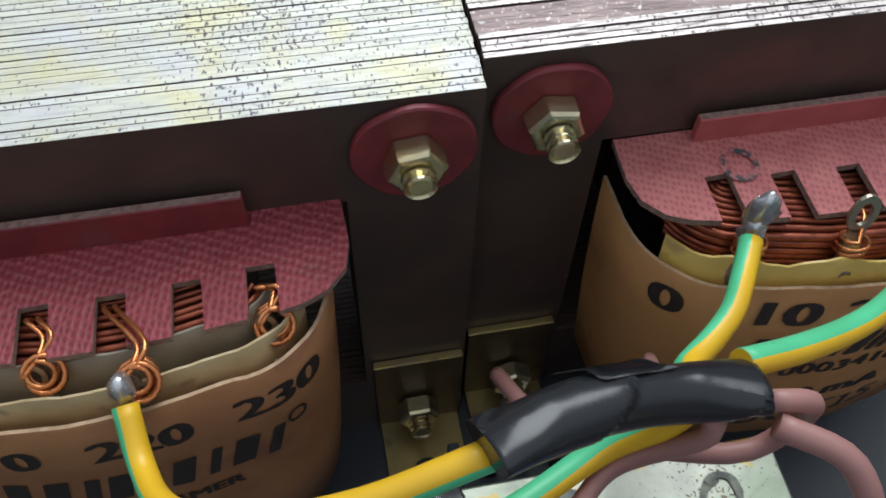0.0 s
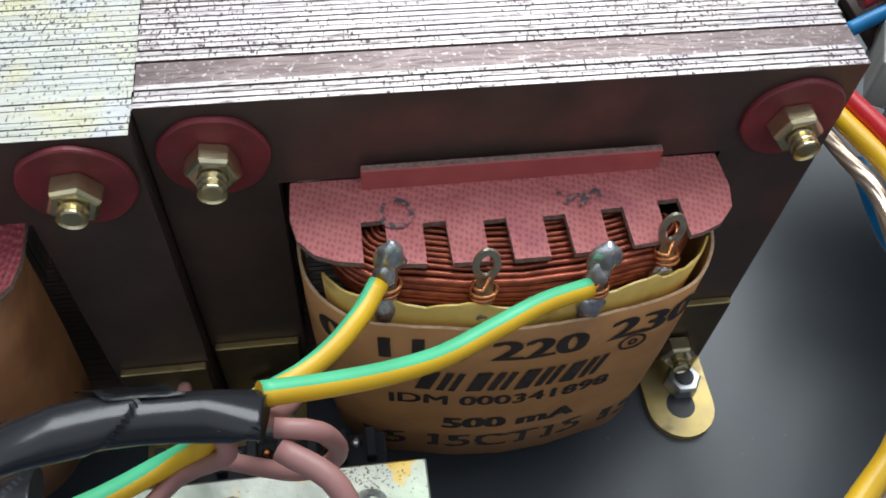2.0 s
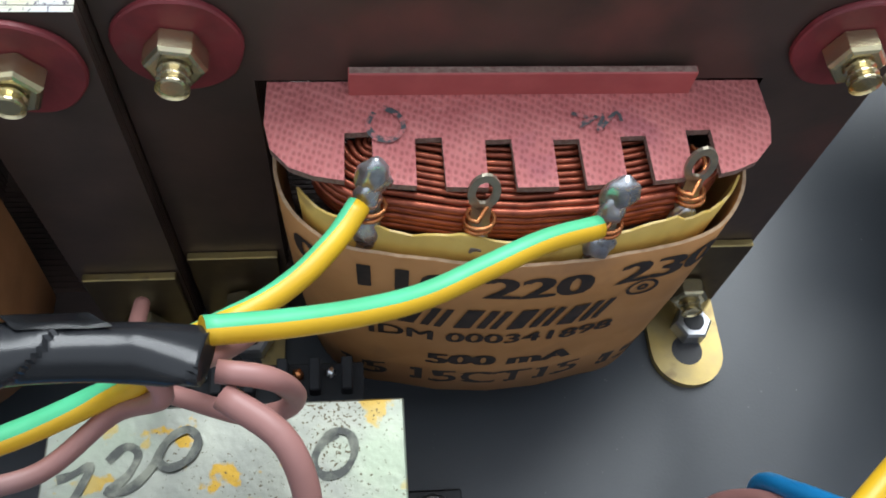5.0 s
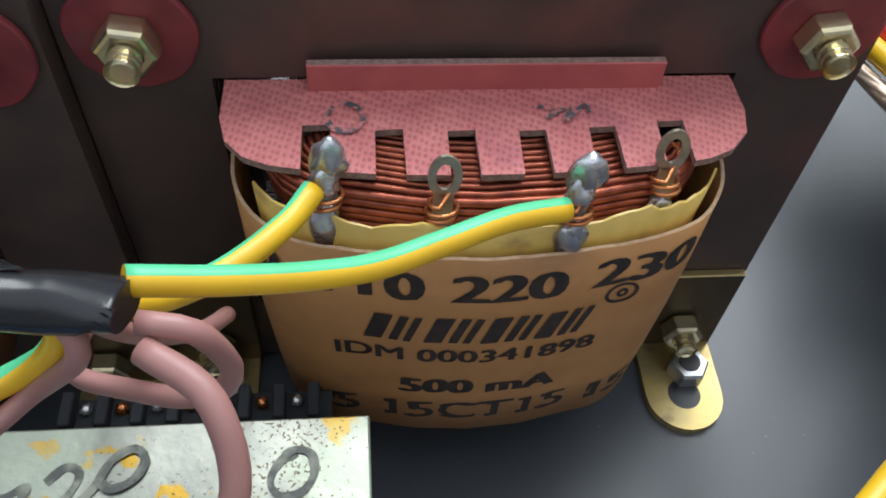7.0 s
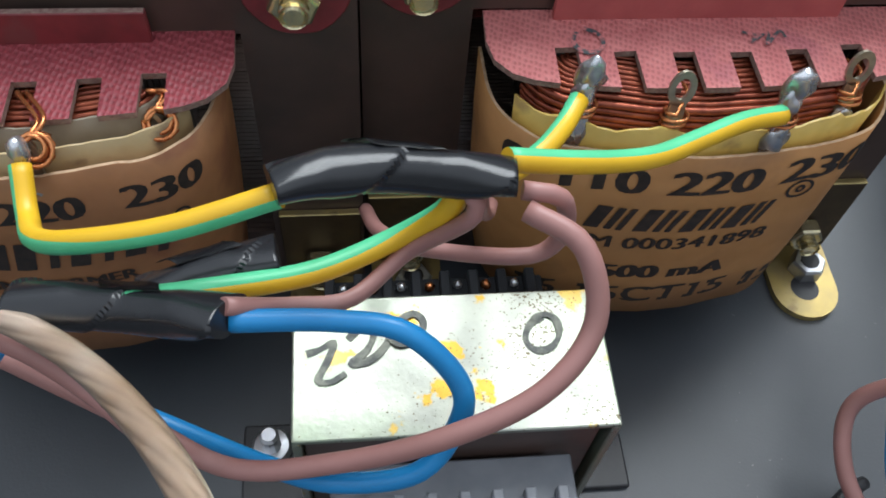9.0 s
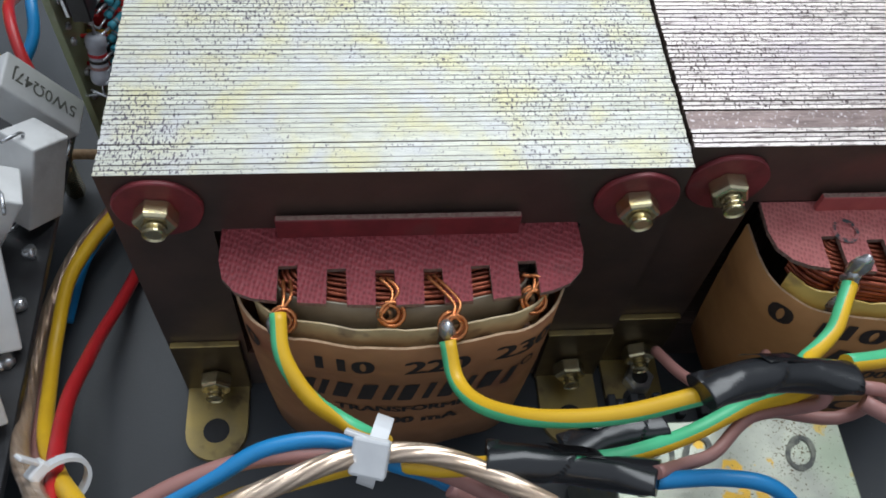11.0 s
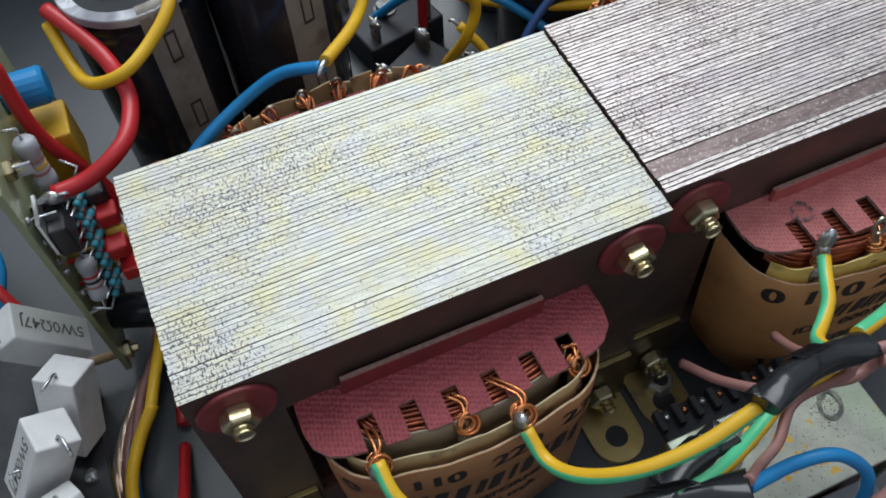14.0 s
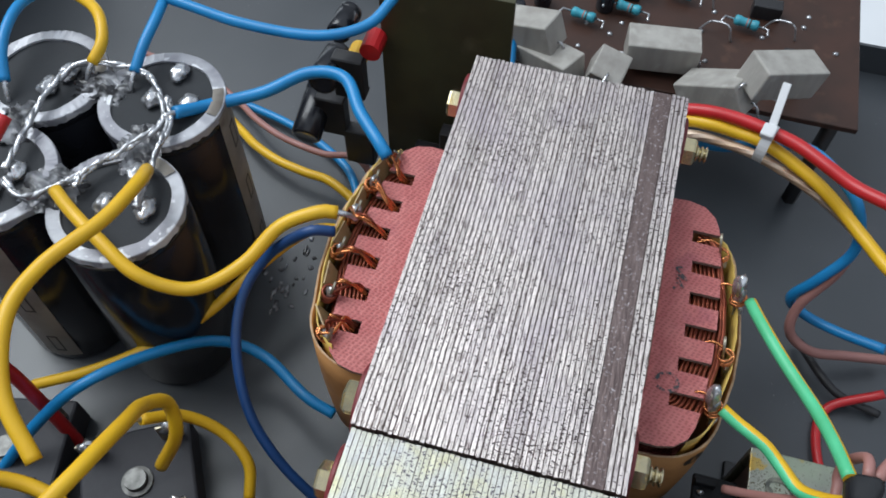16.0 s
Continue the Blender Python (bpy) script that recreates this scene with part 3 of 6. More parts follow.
def ring_mark(x, z, w, h, thick):
    """A flat ring."""
    bm = bmesh.new()
    n = 28
    for k in range(n):
        a0, a1 = 2 * math.pi * k / n, 2 * math.pi * (k + 1) / n
        pts = [(x + (w / 2 - o) * math.cos(a), z + (h / 2 - o) * math.sin(a)) for a, o in ((a0, 0), (a1, 0), (a1, thick), (a0, thick))]
        bm.faces.new([bm.verts.new((px, py, 0)) for px, py in pts])
    return bm


def mark_bars(put, wrap, spec, h, z, slant):
    """Plain slanted bars that stand for a maker's mark: (x, width)."""
    for x, w in spec:
        bm = bmesh.new()
        bm.faces.new([bm.verts.new((px + slant * py, py, 0)) for px, py in ((x, 0), (x + w, 0), (x + w, h), (x, h))])
        bmesh.ops.subdivide_edges(bm, edges=bm.edges, cuts=3, use_grid_fill=True)
        bend_text(bm, 0, z)
        put("maker_mark_bar", bm, [INK], wrap)


def winding(bm, offs, zs, r=0.045, seed=0):
    for o in offs:
        for z in zs:
            line = inset(o + 0.02 * noise.noise(Vector((o * 9, z * 7, seed))))
            pts = [Vector((p.x, p.y, z + 0.02 * noise.noise(Vector((k * 0.12, z * 9, seed + o))))) for k, p in enumerate(line)][8:-8:2]
            tube(bm, pts, r, 6, caps=False)


WRAPPED = ("paper_wrap", "inner_film", "outer_liner", "lower_flange", "winding", "printed_text", "maker_mark_bar", "trade_mark_ring")
REAR_PARTS = ("solder_tag", "copper_end", "solder", "insulating_tab")


def coil_end(t, fibre, slots, back_m, paper_top, dress, seed):
    """Everything of the coil that stands out at one side of the core. back_m: None at the front, else the turn to the back."""
    M = back_m or Matrix.Identity(4)

    old = fibre is FIBRE
    narrow, taper, deep = (0.93, 0.016, 0.96) if old else (0.985, 0.018, 0.98)

    def put(name, bm, mats, parent, label="", smooth=False):
        if dress is dress_plain and name in REAR_PARTS:
            for v in bm.verts:
                v.co.z += 0.30 * min(max((-v.co.y - 1.0) / 0.5, 0), 1) * (v.co.z > 5)
        if name in WRAPPED or (dress is dress_plain and name in REAR_PARTS):
            for v in bm.verts:
                v.co.x = 4.8 + (v.co.x - 4.8) * (narrow - taper * max(0, 6 - v.co.z))
                v.co.y *= deep
        bmesh.ops.transform(bm, matrix=M, verts=bm.verts)
        return part(name, bm, mats, parent, label, smooth)

    bm = bmesh.new()
    prism(bm, flange_outline(slots), 6.36, 6.46, 0, 1)
    bm.normal_update()
    bmesh.ops.triangulate(bm, faces=[f for f in bm.faces if len(f.verts) > 4])
    for v in bm.verts:
        v.co.z += 0.02 * noise.noise(Vector((v.co.x, v.co.y, seed))) - 0.03 * max(0, -v.co.y - 1.2)
    put("bobbin_flange", bm, [fibre, FIBRE_EDGE], t, "woven red pressboard flange with six slots")
    bm = bmesh.new()
    prism(bm, [(p.x, p.y) for p in inset(0.12)], 1.62, 1.74, 0, 1)
    bm.normal_update()
    put("lower_flange", bm, [fibre, FIBRE_EDGE], t)
    bm = bmesh.new()
    box(bm, 2.68 if old else 2.72, 6.84 if old else 6.98, -0.21, -0.09, 6.30, 6.97 if old else 6.86, 0.015)
    for f in bm.faces:
        f.material_index = 1 if f.normal.z > 0.9 else 0
    put("key_strip", bm, [FIBRE_PLAIN if fibre is FIBRE else PINK_PLAIN, FIBRE_EDGE], t, "upright red pressboard strip")
    bm = bmesh.new()
    sheet(bm, inset(0.0), 1.45, paper_top, 0.045, 0.05, seed, 1, 0.05)
    wrap = put("paper_wrap", bm, [PAPER_OLD if old else PAPER, PAPER_EDGE], t, "brown kraft paper wrap with black print")
    bm = bmesh.new()
    sheet(bm, inset(0.24 if old else 0.17)[10:-9], 3.0, paper_top + (0.22 if old else 0.32), 0.03, 0.05 if old else 0.18, seed + 5)
    put("inner_film", bm, [FILM if fibre is FIBRE_PINK else FILM_OLD], t, "yellowed insulating film")
    if old:
        bm = bmesh.new()
        sheet(bm, inset(0.70)[8:-8], 3.0, 6.26, 0.03, 0.04, seed + 8)
        put("outer_liner", bm, [LINER], t, "dull grey liner round the winding")
    bm = bmesh.new()
    if fibre is FIBRE_PINK:
        winding(bm, (0.50,), [paper_top - 0.1 + 0.125 * k for k in range(int((6.33 - paper_top) / 0.125) + 1)], 0.06, seed)
        winding(bm, (0.60, 0.70), (6.24,), seed=seed + 3)
    winding(bm, (0.80, 0.9, 1.0, 1.1, 1.2, 1.3, 1.4), (6.24,), seed=seed + 3)
    winding(bm, (0.88, 1.08), (6.1,), seed=seed + 3)
    put("winding", bm, [COPPER], t, "enamelled copper winding", True)["kind"] = "stuff"
    dress(t, put, wrap)


def transformer(x, y, depth, top, edge_mats, dresses, label, paper_top, fibre, slots_f, stub, seed):
    t = thing("power_transformer", x, y, 0, label, "transformer", "power transformers")
    n = 52 if edge_mats is GOLD_EDGES else 50
    pitch = depth / n

    def plate(mats, th, shrink=0.0):
        bm = bmesh.new()
        e = shrink
        xs, zs = (e, 1.6 - e, 3.2 + e, 6.4 - e, 8.0 + e, W - e), (e, 1.6 - e, H - 1.6 + e, H - e)
        v = {}

        def vert(i, y, k):
            if (i, y, k) not in v:
                v[i, y, k] = bm.verts.new((xs[i], y, zs[k]))
            return v[i, y, k]

        full = {(i, k) for i in range(5) for k in range(3)} - {(1, 1), (3, 1)}
        for i, k in full:
            for y in (0, th):
                bm.faces.new((vert(i, y, k), vert(i + 1, y, k), vert(i + 1, y, k + 1), vert(i, y, k + 1)))
            for di, dk, p, q in ((-1, 0, (i, k), (i, k + 1)), (1, 0, (i + 1, k), (i + 1, k + 1)), (0, -1, (i, k), (i + 1, k)), (0, 1, (i, k + 1), (i + 1, k + 1))):
                if (i + di, k + dk) not in full:
                    bm.faces.new((vert(p[0], 0, p[1]), vert(q[0], 0, q[1]), vert(q[0], th, q[1]), vert(p[0], th, p[1])))
        bmesh.ops.recalc_face_normals(bm, faces=bm.faces)
        bm.normal_update()
        for f in bm.faces:
            f.material_index = 0 if f.normal.z > 0.5 and f.calc_center_median().z > H - 0.01 else 1
        return to_mesh("lamination" if not shrink else "core", bm, mats)

    core = part("core", plate([GAP if edge_mats is GOLD_EDGES else VARNISH, VARNISH], depth - 0.08, 0.03), None, t, "laminated iron core", at=at_cm(0, 0.04, top - H))
    gold = edge_mats is GOLD_EDGES
    fills = (0.93, 0.87, 0.85, 0.83) if gold else (0.78, 0.75, 0.70)
    meshes = [plate([edge_mats[0], VARNISH], pitch * f) for f in fills]
    rnd = random.Random(seed)
    band = [k for k in range(n) if edge_mats[k * len(edge_mats) // n] is STEEL_BROWN_FLAT]
    if band:
        part("lamination", plate([STEEL_BROWN_FLAT, VARNISH], pitch * (len(band) - 0.25)), None, core, "flat brown varnished strip with painted glints", at=at_cm(0, band[0] * pitch - 0.04, -0.02))
    for k in range(n):
        if k in band:
            continue
        z = rnd.uniform(-0.007, 0.003) - 0.04
        if k in (0, n - 1):
            z = -0.04
        smooth_run = gold and (k in (2, 3, 6, 7, 8) or 38 < k < 42)
        part("lamination", meshes[0] if smooth_run else rnd.choice(meshes[1:] if gold else meshes), None, core, at=at_cm(rnd.uniform(-0.012, 0.012), k * pitch - 0.04 + rnd.uniform(-0.0015, 0.0015), z + 0.04))
    for bx in (0.82, W - 0.82):
        bolt(t, bx, H - 0.8, 0, stub, 17 + 40 * bx)
        bolt(t, bx, 0.85, -0.14, 0.55, 5 + 20 * bx, False)
        bolt(t, bx, H - 0.8, depth, 0.3, 25 * bx, True, True)
    back = Matrix.Translation((W, depth, 0)) @ Matrix.Rotation(math.pi, 4, "Z")
    coil_end(t, fibre, slots_f, None, paper_top, dresses[0], seed)
    coil_end(t, fibre, [2.66 + 0.82 * k for k in range(6)], back, 6.28, dresses[1], seed + 50)
    return t


def dress_plain(t, put, wrap):
    """Secondary side: bent tags along the paper's edge with many copper ends run to them from the slots."""
    rnd = random.Random(int(t.location.x * 1000) + 7)
    for k in range(6):
        x = 2.45 + 0.94 * k
        p, q = on_wrap((x - 4.8) * 1.12)
        c = p - q * 0.22
        bm = bmesh.new()
        lean = rnd.uniform(-0.25, 0.25)
        ring_lug(bm, (c.x, c.y, 5.4), (c.x + lean, c.y + 0.28, 6.38 + 0.12 * rnd.random()), 0.30)
        lug = put("solder_tag", bm, [TIN], t, "dull tinned solder tag")
        for j in range(4 if k % 2 else 3):
            bm = bmesh.new()
            sx = 2.83 + 0.82 * k + rnd.uniform(-0.11, 0.11)
            dx, dz = rnd.uniform(-0.16, 0.16), rnd.uniform(-0.1, 0.22)
            if j == 0:
                copper_loops(bm, (c.x + lean * 0.6, c.y + 0.14, 6.12 + dz * 0.3), (0.2, 0.4, 1), 0.17, rnd.uniform(1.6, 3.2), 0.036, [(c.x + 0.1, c.y + 0.35, 6.5), (sx, -1.15, 6.54), (sx, -0.95, 6.3)], k)
            else:
                tube(bm, spline([Vector(v) for v in ((c.x + dx * 2, c.y + 0.1, 6.0 + dz), (c.x + dx, c.y + 0.22, 6.32 + dz * 0.4), (c.x * 0.5 + sx * 0.5 + dx, -1.42, 6.56 + abs(dz) * 0.5), (sx, -1.10, 6.50), (sx + dx * 0.2, -0.92, 6.28))], 0.07), 0.036, 7)
            put("copper_end", bm, [COPPER_BRIGHT if rnd.random() < 0.7 else COPPER], lug, "bent copper winding end")
        bm = bmesh.new()
        blob(bm, (c.x + lean, c.y + 0.22, 6.25), 0.14, 0.12, 0.18, 0.35, 0, k)
        put("solder", bm, [SOLDER], lug, "dull solder", True)
    for k in range(5):
        p, q = on_wrap(-2.3 + 1.15 * k)
        c = p - q * 0.36
        bm = bmesh.new()
        box(bm, -0.3, 0.3, -0.02, 0.02, -0.45, 0.3, 0.006, 1, 0, Matrix.Translation((c.x, c.y, 6.05)) @ Matrix.Rotation(math.atan2(q.x, -q.y) + rnd.uniform(-0.2, 0.2), 4, "Z") @ Matrix.Rotation(rnd.uniform(0.1, 0.5), 4, "X"))
        put("insulating_tab", bm, [FILM_OLD], t, "browned insulating tab")


def prints(put, wrap, rows):
    for text, size, u, z, bold in rows:
        bm = letters(text, size)
        src = bm.verts[:], bm.faces[:]
        for i, dx in enumerate((-1, 1, 2)):
            new_geo = bmesh.ops.duplicate(bm, geom=src[0] + src[1])["geom"]
            bmesh.ops.translate(bm, verts=[g for g in new_geo if isinstance(g, bmesh.types.BMVert)], vec=(dx * bold, 0.3 * dx * bold, 0.002 * (i + 1)))
        for v in bm.verts:
            v.co.x *= 1.28
        bend_text(bm, u, z)
        put("printed_text", bm, [INK], wrap, "black print reading " + text)


def dress_belt(t, put, wrap):
    prints(put, wrap, [("0", 0.74, -2.85, 4.98, 0.022), ("110", 0.76, -1.55, 4.98, 0.022), ("220", 0.74, 0.22, 4.98, 0.022), ("230", 0.74, 2.0, 5.02, 0.022),
                       ("IDM 000341898", 0.44, -0.2, 3.58, 0.008), ("500 mA", 0.57, 0.02, 2.68, 0.022), ("15 15CT15 15", 0.72, 0.0, 1.86, 0.03)])
    mark_bars(put, wrap, [(x, w) for x0 in (-1.60, -0.80, -0.05, 0.68) for x, w in ((x0, 0.24), (x0 + 0.33, 0.12), (x0 + 0.52, 0.10))], 0.56, 4.06, 0.3)
    bm = ring_mark(1.78, 4.78, 0.46, 0.42, 0.05)
    bend_text(bm, 0, 0)
    put("trade_mark_ring", bm, [INK], wrap)
    bm = ring_mark(1.79, 4.78, 0.16, 0.18, 0.05)
    bend_text(bm, 0, 0)
    put("trade_mark_ring", bm, [INK], wrap)
    for k, (x, y, z, ring) in enumerate(((2.95, -1.57, 6.70, False), (4.22, -1.72, 6.62, True), (5.70, -1.86, 6.70, False), (6.82, -1.40, 6.62, True))):
        bm = bmesh.new()
        ring_lug(bm, (x - 0.04, y - 0.24, 5.55), (x, y, z), 0.38)
        lug = put("solder_tag", bm, [TIN], t, "tinned solder tag with an eyelet")
        bm = bmesh.new()
        copper_loops(bm, (x - 0.02, y - 0.13, z - 0.42), (0, 0.35, 1), 0.17, 2.6, 0.028, [(x + 0.16, y + 0.15, z - 0.2), (x + 0.1, y + 0.5, 6.3)], k)
        put("copper_end", bm, [COPPER_BRIGHT], lug, "copper winding end wrapped on the tag")
        bm = bmesh.new()
        if ring:
            blob(bm, (x - 0.05, y - 0.24, z - 0.76), 0.14, 0.08, 0.20, 0.25, 0, k, 3)
        else:
            blob(bm, (x - 0.05, y - 0.22, z - 0.78), 0.17, 0.09, 0.34, 0.16, 0, k, 3)
            blob(bm, (x + 0.03, y - 0.01, z + 0.04), 0.20, 0.14, 0.32, 0.17, 0, k + 4, 3)
            blob(bm, (x - 0.05, y - 0.10, z - 0.22), 0.16, 0.12, 0.26, 0.17, 0, k + 9, 3)
        put("solder", bm, [SOLDER], lug, "dull solder", True)
    bm = bmesh.new()
    stroke(bm, [(3.02, -0.48), (2.94, -0.66), (3.02, -0.84), (3.22, -0.88), (3.36, -0.72), (3.30, -0.52), (3.12, -0.42)], 0.075, 6.482)
    put("marker_figure", bm, [INK_TEAL], t, "faded round marker figure")
    bm = bmesh.new()
    stroke(bm, [(5.42, -0.52), (5.62, -0.60), (5.50, -0.72), (5.80, -0.55), (5.72, -0.78), (5.98, -0.52), (6.02, -0.66)], 0.05, 6.484)
    put("marker_scribble", bm, [INK_TEAL], t, "faded marker scribble")


def dress_wijo(t, put, wrap):
    prints(put, wrap, [("0", 0.64, -3.0, 5.18, 0.02), ("110", 0.64, -1.2, 5.18, 0.02), ("220", 0.64, 0.6, 5.18, 0.02), ("230", 0.64, 2.35, 5.2, 0.02),
                       ("TRANSFORMER", 0.34, 0.1, 3.56, 0.01), ("500 mA", 0.44, 0.3, 2.96, 0.014)])
    mark_bars(put, wrap, [(-2.2, 0.34), (-1.74, 0.14), (-1.44, 0.30), (-0.94, 0.30), (-0.44, 0.19), (-0.14, 0.30), (0.36, 0.14), (0.67, 0.30), (1.18, 0.14), (1.50, 0.32), (2.0, 0.16)], 0.64, 4.10, 0.25)
    bm = ring_mark(2.5, 4.76, 0.30, 0.30, 0.045)
    bend_text(bm, 0, 0)
    put("trade_mark_ring", bm, [INK], wrap)
    for k, (x, y, z, kind) in enumerate(((2.68, -1.75, 6.42, "solder"), (4.45, -1.62, 6.32, "loop"), (5.45, -1.95, 6.45, "solder"), (6.88, -1.42, 6.30, "loop"))):
        bm = bmesh.new()
        back_y = max(y - 0.15, -1.66) if k == 0 else y - 0.15
        ring_lug(bm, (x, back_y, 5.3), (x + 0.02, y + 0.02, z - 0.12), 0.26)
        lug = put("solder_tag", bm, [TIN], t, "tinned solder tag")
        bm = bmesh.new()
        sx = 2.72 + 0.81 * round((x - 2.72) / 0.81)
        copper_loops(bm, (x + 0.12, y + 0.05, z - 0.15), (0.1, -0.6, 0.75), 0.20, 3.4, 0.032, [(x + 0.25, y + 0.3, z + 0.12), (sx + 0.2, -1.05, 6.42), (sx + 0.18, -0.95, 6.25)], k)
        copper_loops(bm, (x + 0.10, y + 0.03, z - 0.10), (0.2, -0.6, 0.7), 0.15, 2.2, 0.032, [(x + 0.15, y + 0.35, z + 0.08), (sx + 0.08, -1.05, 6.42), (sx + 0.1, -0.95, 6.25)], k + 2)
        put("copper_end", bm, [COPPER_BRIGHT], lug, "copper winding end coiled on the tag")
        bm = bmesh.new()
        blob(bm, (x + 0.02, back_y + 0.02, z - 0.70), 0.13, 0.09, 0.16, 0.15, 0, k)
        if kind == "solder":
            blob(bm, (x + 0.0, y - 0.12, z + 0.02), 0.13, 0.16, 0.24, 0.15, 0, k + 4)
        put("solder", bm, [SOLDER], lug, "shiny solder", True)


t1 = transformer(-9.6, 0.0, 5.4, 8.0, GOLD_EDGES, (dress_wijo, dress_plain), "laminated power transformer with pale gold core edges standing on the chassis", 6.08, FIBRE, [2.70 + 0.81 * k for k in range(6)], 0.56, 3)
t2 = transformer(0.04, 0.34, 5.1, 8.1, BROWN_EDGES, (dress_belt, dress_plain), "laminated power transformer with brown varnished core edges beside its twin", 5.78, FIBRE_PINK, [2.65 + 0.83 * k for k in range(6)], 0.66, 9)
for t, nut_on in ((t1, False), (t2, True)):
    for x0, x1 in ((0.05, 1.5), (8.1, 9.55)):
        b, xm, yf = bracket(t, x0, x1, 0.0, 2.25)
        if nut_on:
            bm = bmesh.new()
            lathe(bm, [(0.2, 0.15), (0.355, 0.155), (0.355, 0.42), (0.315, 0.48), (0.2, 0.48)], 6, Matrix.Translation((xm + 0.12, yf + 0.45, 0)))
            lathe(bm, [(0.19, 0.3), (0.19, 0.50), (0.0, 0.50)], 14, Matrix.Translation((xm + 0.12, yf + 0.45, 0)), 1)
            part("foot_nut", bm, [ZINC_WHITE, BLACK_PLASTIC], b, "bright hex nut")
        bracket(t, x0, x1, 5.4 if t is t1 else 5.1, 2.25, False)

# ======== small transformer in a steel frame ========
sm = thing("small_transformer", 1.12, -3.9, 0, "small transformer in a stained galvanised steel frame on the chassis", "transformer")
bm = bmesh.new()
box(bm, -2.2, 2.26, -1.08, 1.08, 3.82, 3.92, 0.03, 2)
box(bm, -2.2, -2.08, -1.08, 1.08, 0.1, 3.84, 0.02)
box(bm, 2.14, 2.26, -1.08, 1.08, 0.1, 3.84, 0.02)
frame_part = part("steel_frame", bm, CAN_GALV, sm, "yellowed galvanised frame with black marker figures")
for s in (-1, 1):
    bm = bmesh.new()
    box(bm, 2.1 if s > 0 else -3.35, 3.35 if s > 0 else -2.1, -0.75, 0.75, 0.02, 0.14, 0.04, 2)
    foot = part("foot", bm, BLACK_PLASTIC, sm, "black foot plate")
    bm = bmesh.new()
    lathe(bm, [(0, 0.12), (0.34, 0.14), (0.36, 0.2), (0.3, 0.3), (0.0, 0.34)], 18, Matrix.Translation((s * 2.85, 0.3, 0)))
    lathe(bm, [(0.17, 0.3), (0.17, 0.75), (0.12, 0.8), (0, 0.8)], 12, Matrix.Translation((s * 2.85, 0.3, 0)))
    part("foot_bolt", bm, ZINC_WHITE, foot, "bright bolt")
bm = bmesh.new()
box(bm, -2.06, 2.06, -0.95, 0.95, 0.3, 3.8, 0.02)
part("iron_core", bm, VARNISH, sm)
for s, m, nm in ((-1, GREY_PLASTIC, "grey plastic terminal side"), (1, CAP_TOP, "dark terminal side")):
    bm = bmesh.new()
    box(bm, -1.45, 1.45, s * 1.0 if s > 0 else -1.75, 1.75 if s > 0 else -1.0, 0.8, 2.6, 0.1, 2)
    part("coil", bm, mat("coil_tape_" + str(s + 2), (0.30, 0.20, 0.06), (0.2, 0.13, 0.05), 0.4, 0, 120), sm)
    bm = bmesh.new()
    y0, y1 = sorted((s * 1.02, s * 2.05))
    box(bm, -1.75, 1.75, y0, y1, 2.62, 2.78, 0.03)
    strip = part("terminal_strip", bm, m, sm, nm)
    for k in range(8):
        bm = bmesh.new()
        box(bm, -1.72 + 0.46 * k - 0.07, -1.72 + 0.46 * k + 0.09, y0 if s < 0 else y1 - 0.5, y0 + 0.5 if s < 0 else y1, 2.76, 3.02, 0.02)
        part("divider", bm, m, strip)
    for k in range(7):
        bm = bmesh.new()
        blob(bm, (-1.49 + 0.46 * k, s * 1.86, 2.82), 0.1, 0.1, 0.1, 0.2, 0, k, 1)
        part("solder_pin", bm, COPPER_BRIGHT if k % 2 else SOLDER, sm)
INK_WORN = mat("worn_marker", (0.07, 0.075, 0.065), (0.26, 0.27, 0.21), 0.45, 0.1, 420, ramp=(0.42, 0.68))
for pts in ([(-2.0, 0.20), (-1.82, 0.26), (-1.62, 0.36), (-1.70, 0.10), (-1.84, -0.20), (-1.66, -0.24), (-1.46, -0.12)],
            [(-1.42, 0.40), (-1.22, 0.58), (-1.06, 0.48), (-1.16, 0.22), (-1.38, 0.02), (-1.12, 0.06), (-0.88, 0.30), (-0.72, 0.62), (-0.48, 0.76), (-0.34, 0.62), (-0.44, 0.38), (-0.68, 0.28), (-0.84, 0.40)],
            [(1.40, 0.62), (1.20, 0.52), (1.10, 0.28), (1.22, 0.10), (1.46, 0.14), (1.60, 0.36), (1.56, 0.60), (1.38, 0.66), (1.24, 0.58)]):
    bm = bmesh.new()
    stroke(bm, pts, 0.10, 3.928)
    part("marker_figure", bm, INK_WORN, frame_part, "handwritten grey marker figure")

# ======== wiring in front of the transformers ========
GY = [YELLOW, GREEN]
wire("earth_wire", [(2.85, -1.48, 6.56), (2.65, -1.81, 6.53), (2.47, -2.08, 6.58), (2.23, -2.39, 6.65), (1.88, -2.69, 6.68), (1.46, -3, 6.82), (1.22, -3.35, 7.25), (1.1, -3.62, 7.7)], GY, 0.138, "yellow and green striped wire soldered to a transformer tag", stripe=(-0.95, 0.2, 0.05), group="striped wires")
wire("earth_wire", [(5.52, -1.84, 6.57), (4.84, -2.12, 6.77), (4.15, -2.49, 6.9), (3.49, -2.86, 7.06), (2.88, -3.13, 7.31), (2.18, -3.36, 7.61), (1.48, -3.53, 7.89)], GY, 0.138, "yellow and green striped wire running into black tape", stripe=((0.2, 0.9, 0.35), (0.1, 0.85, 0.5)), group="striped wires")
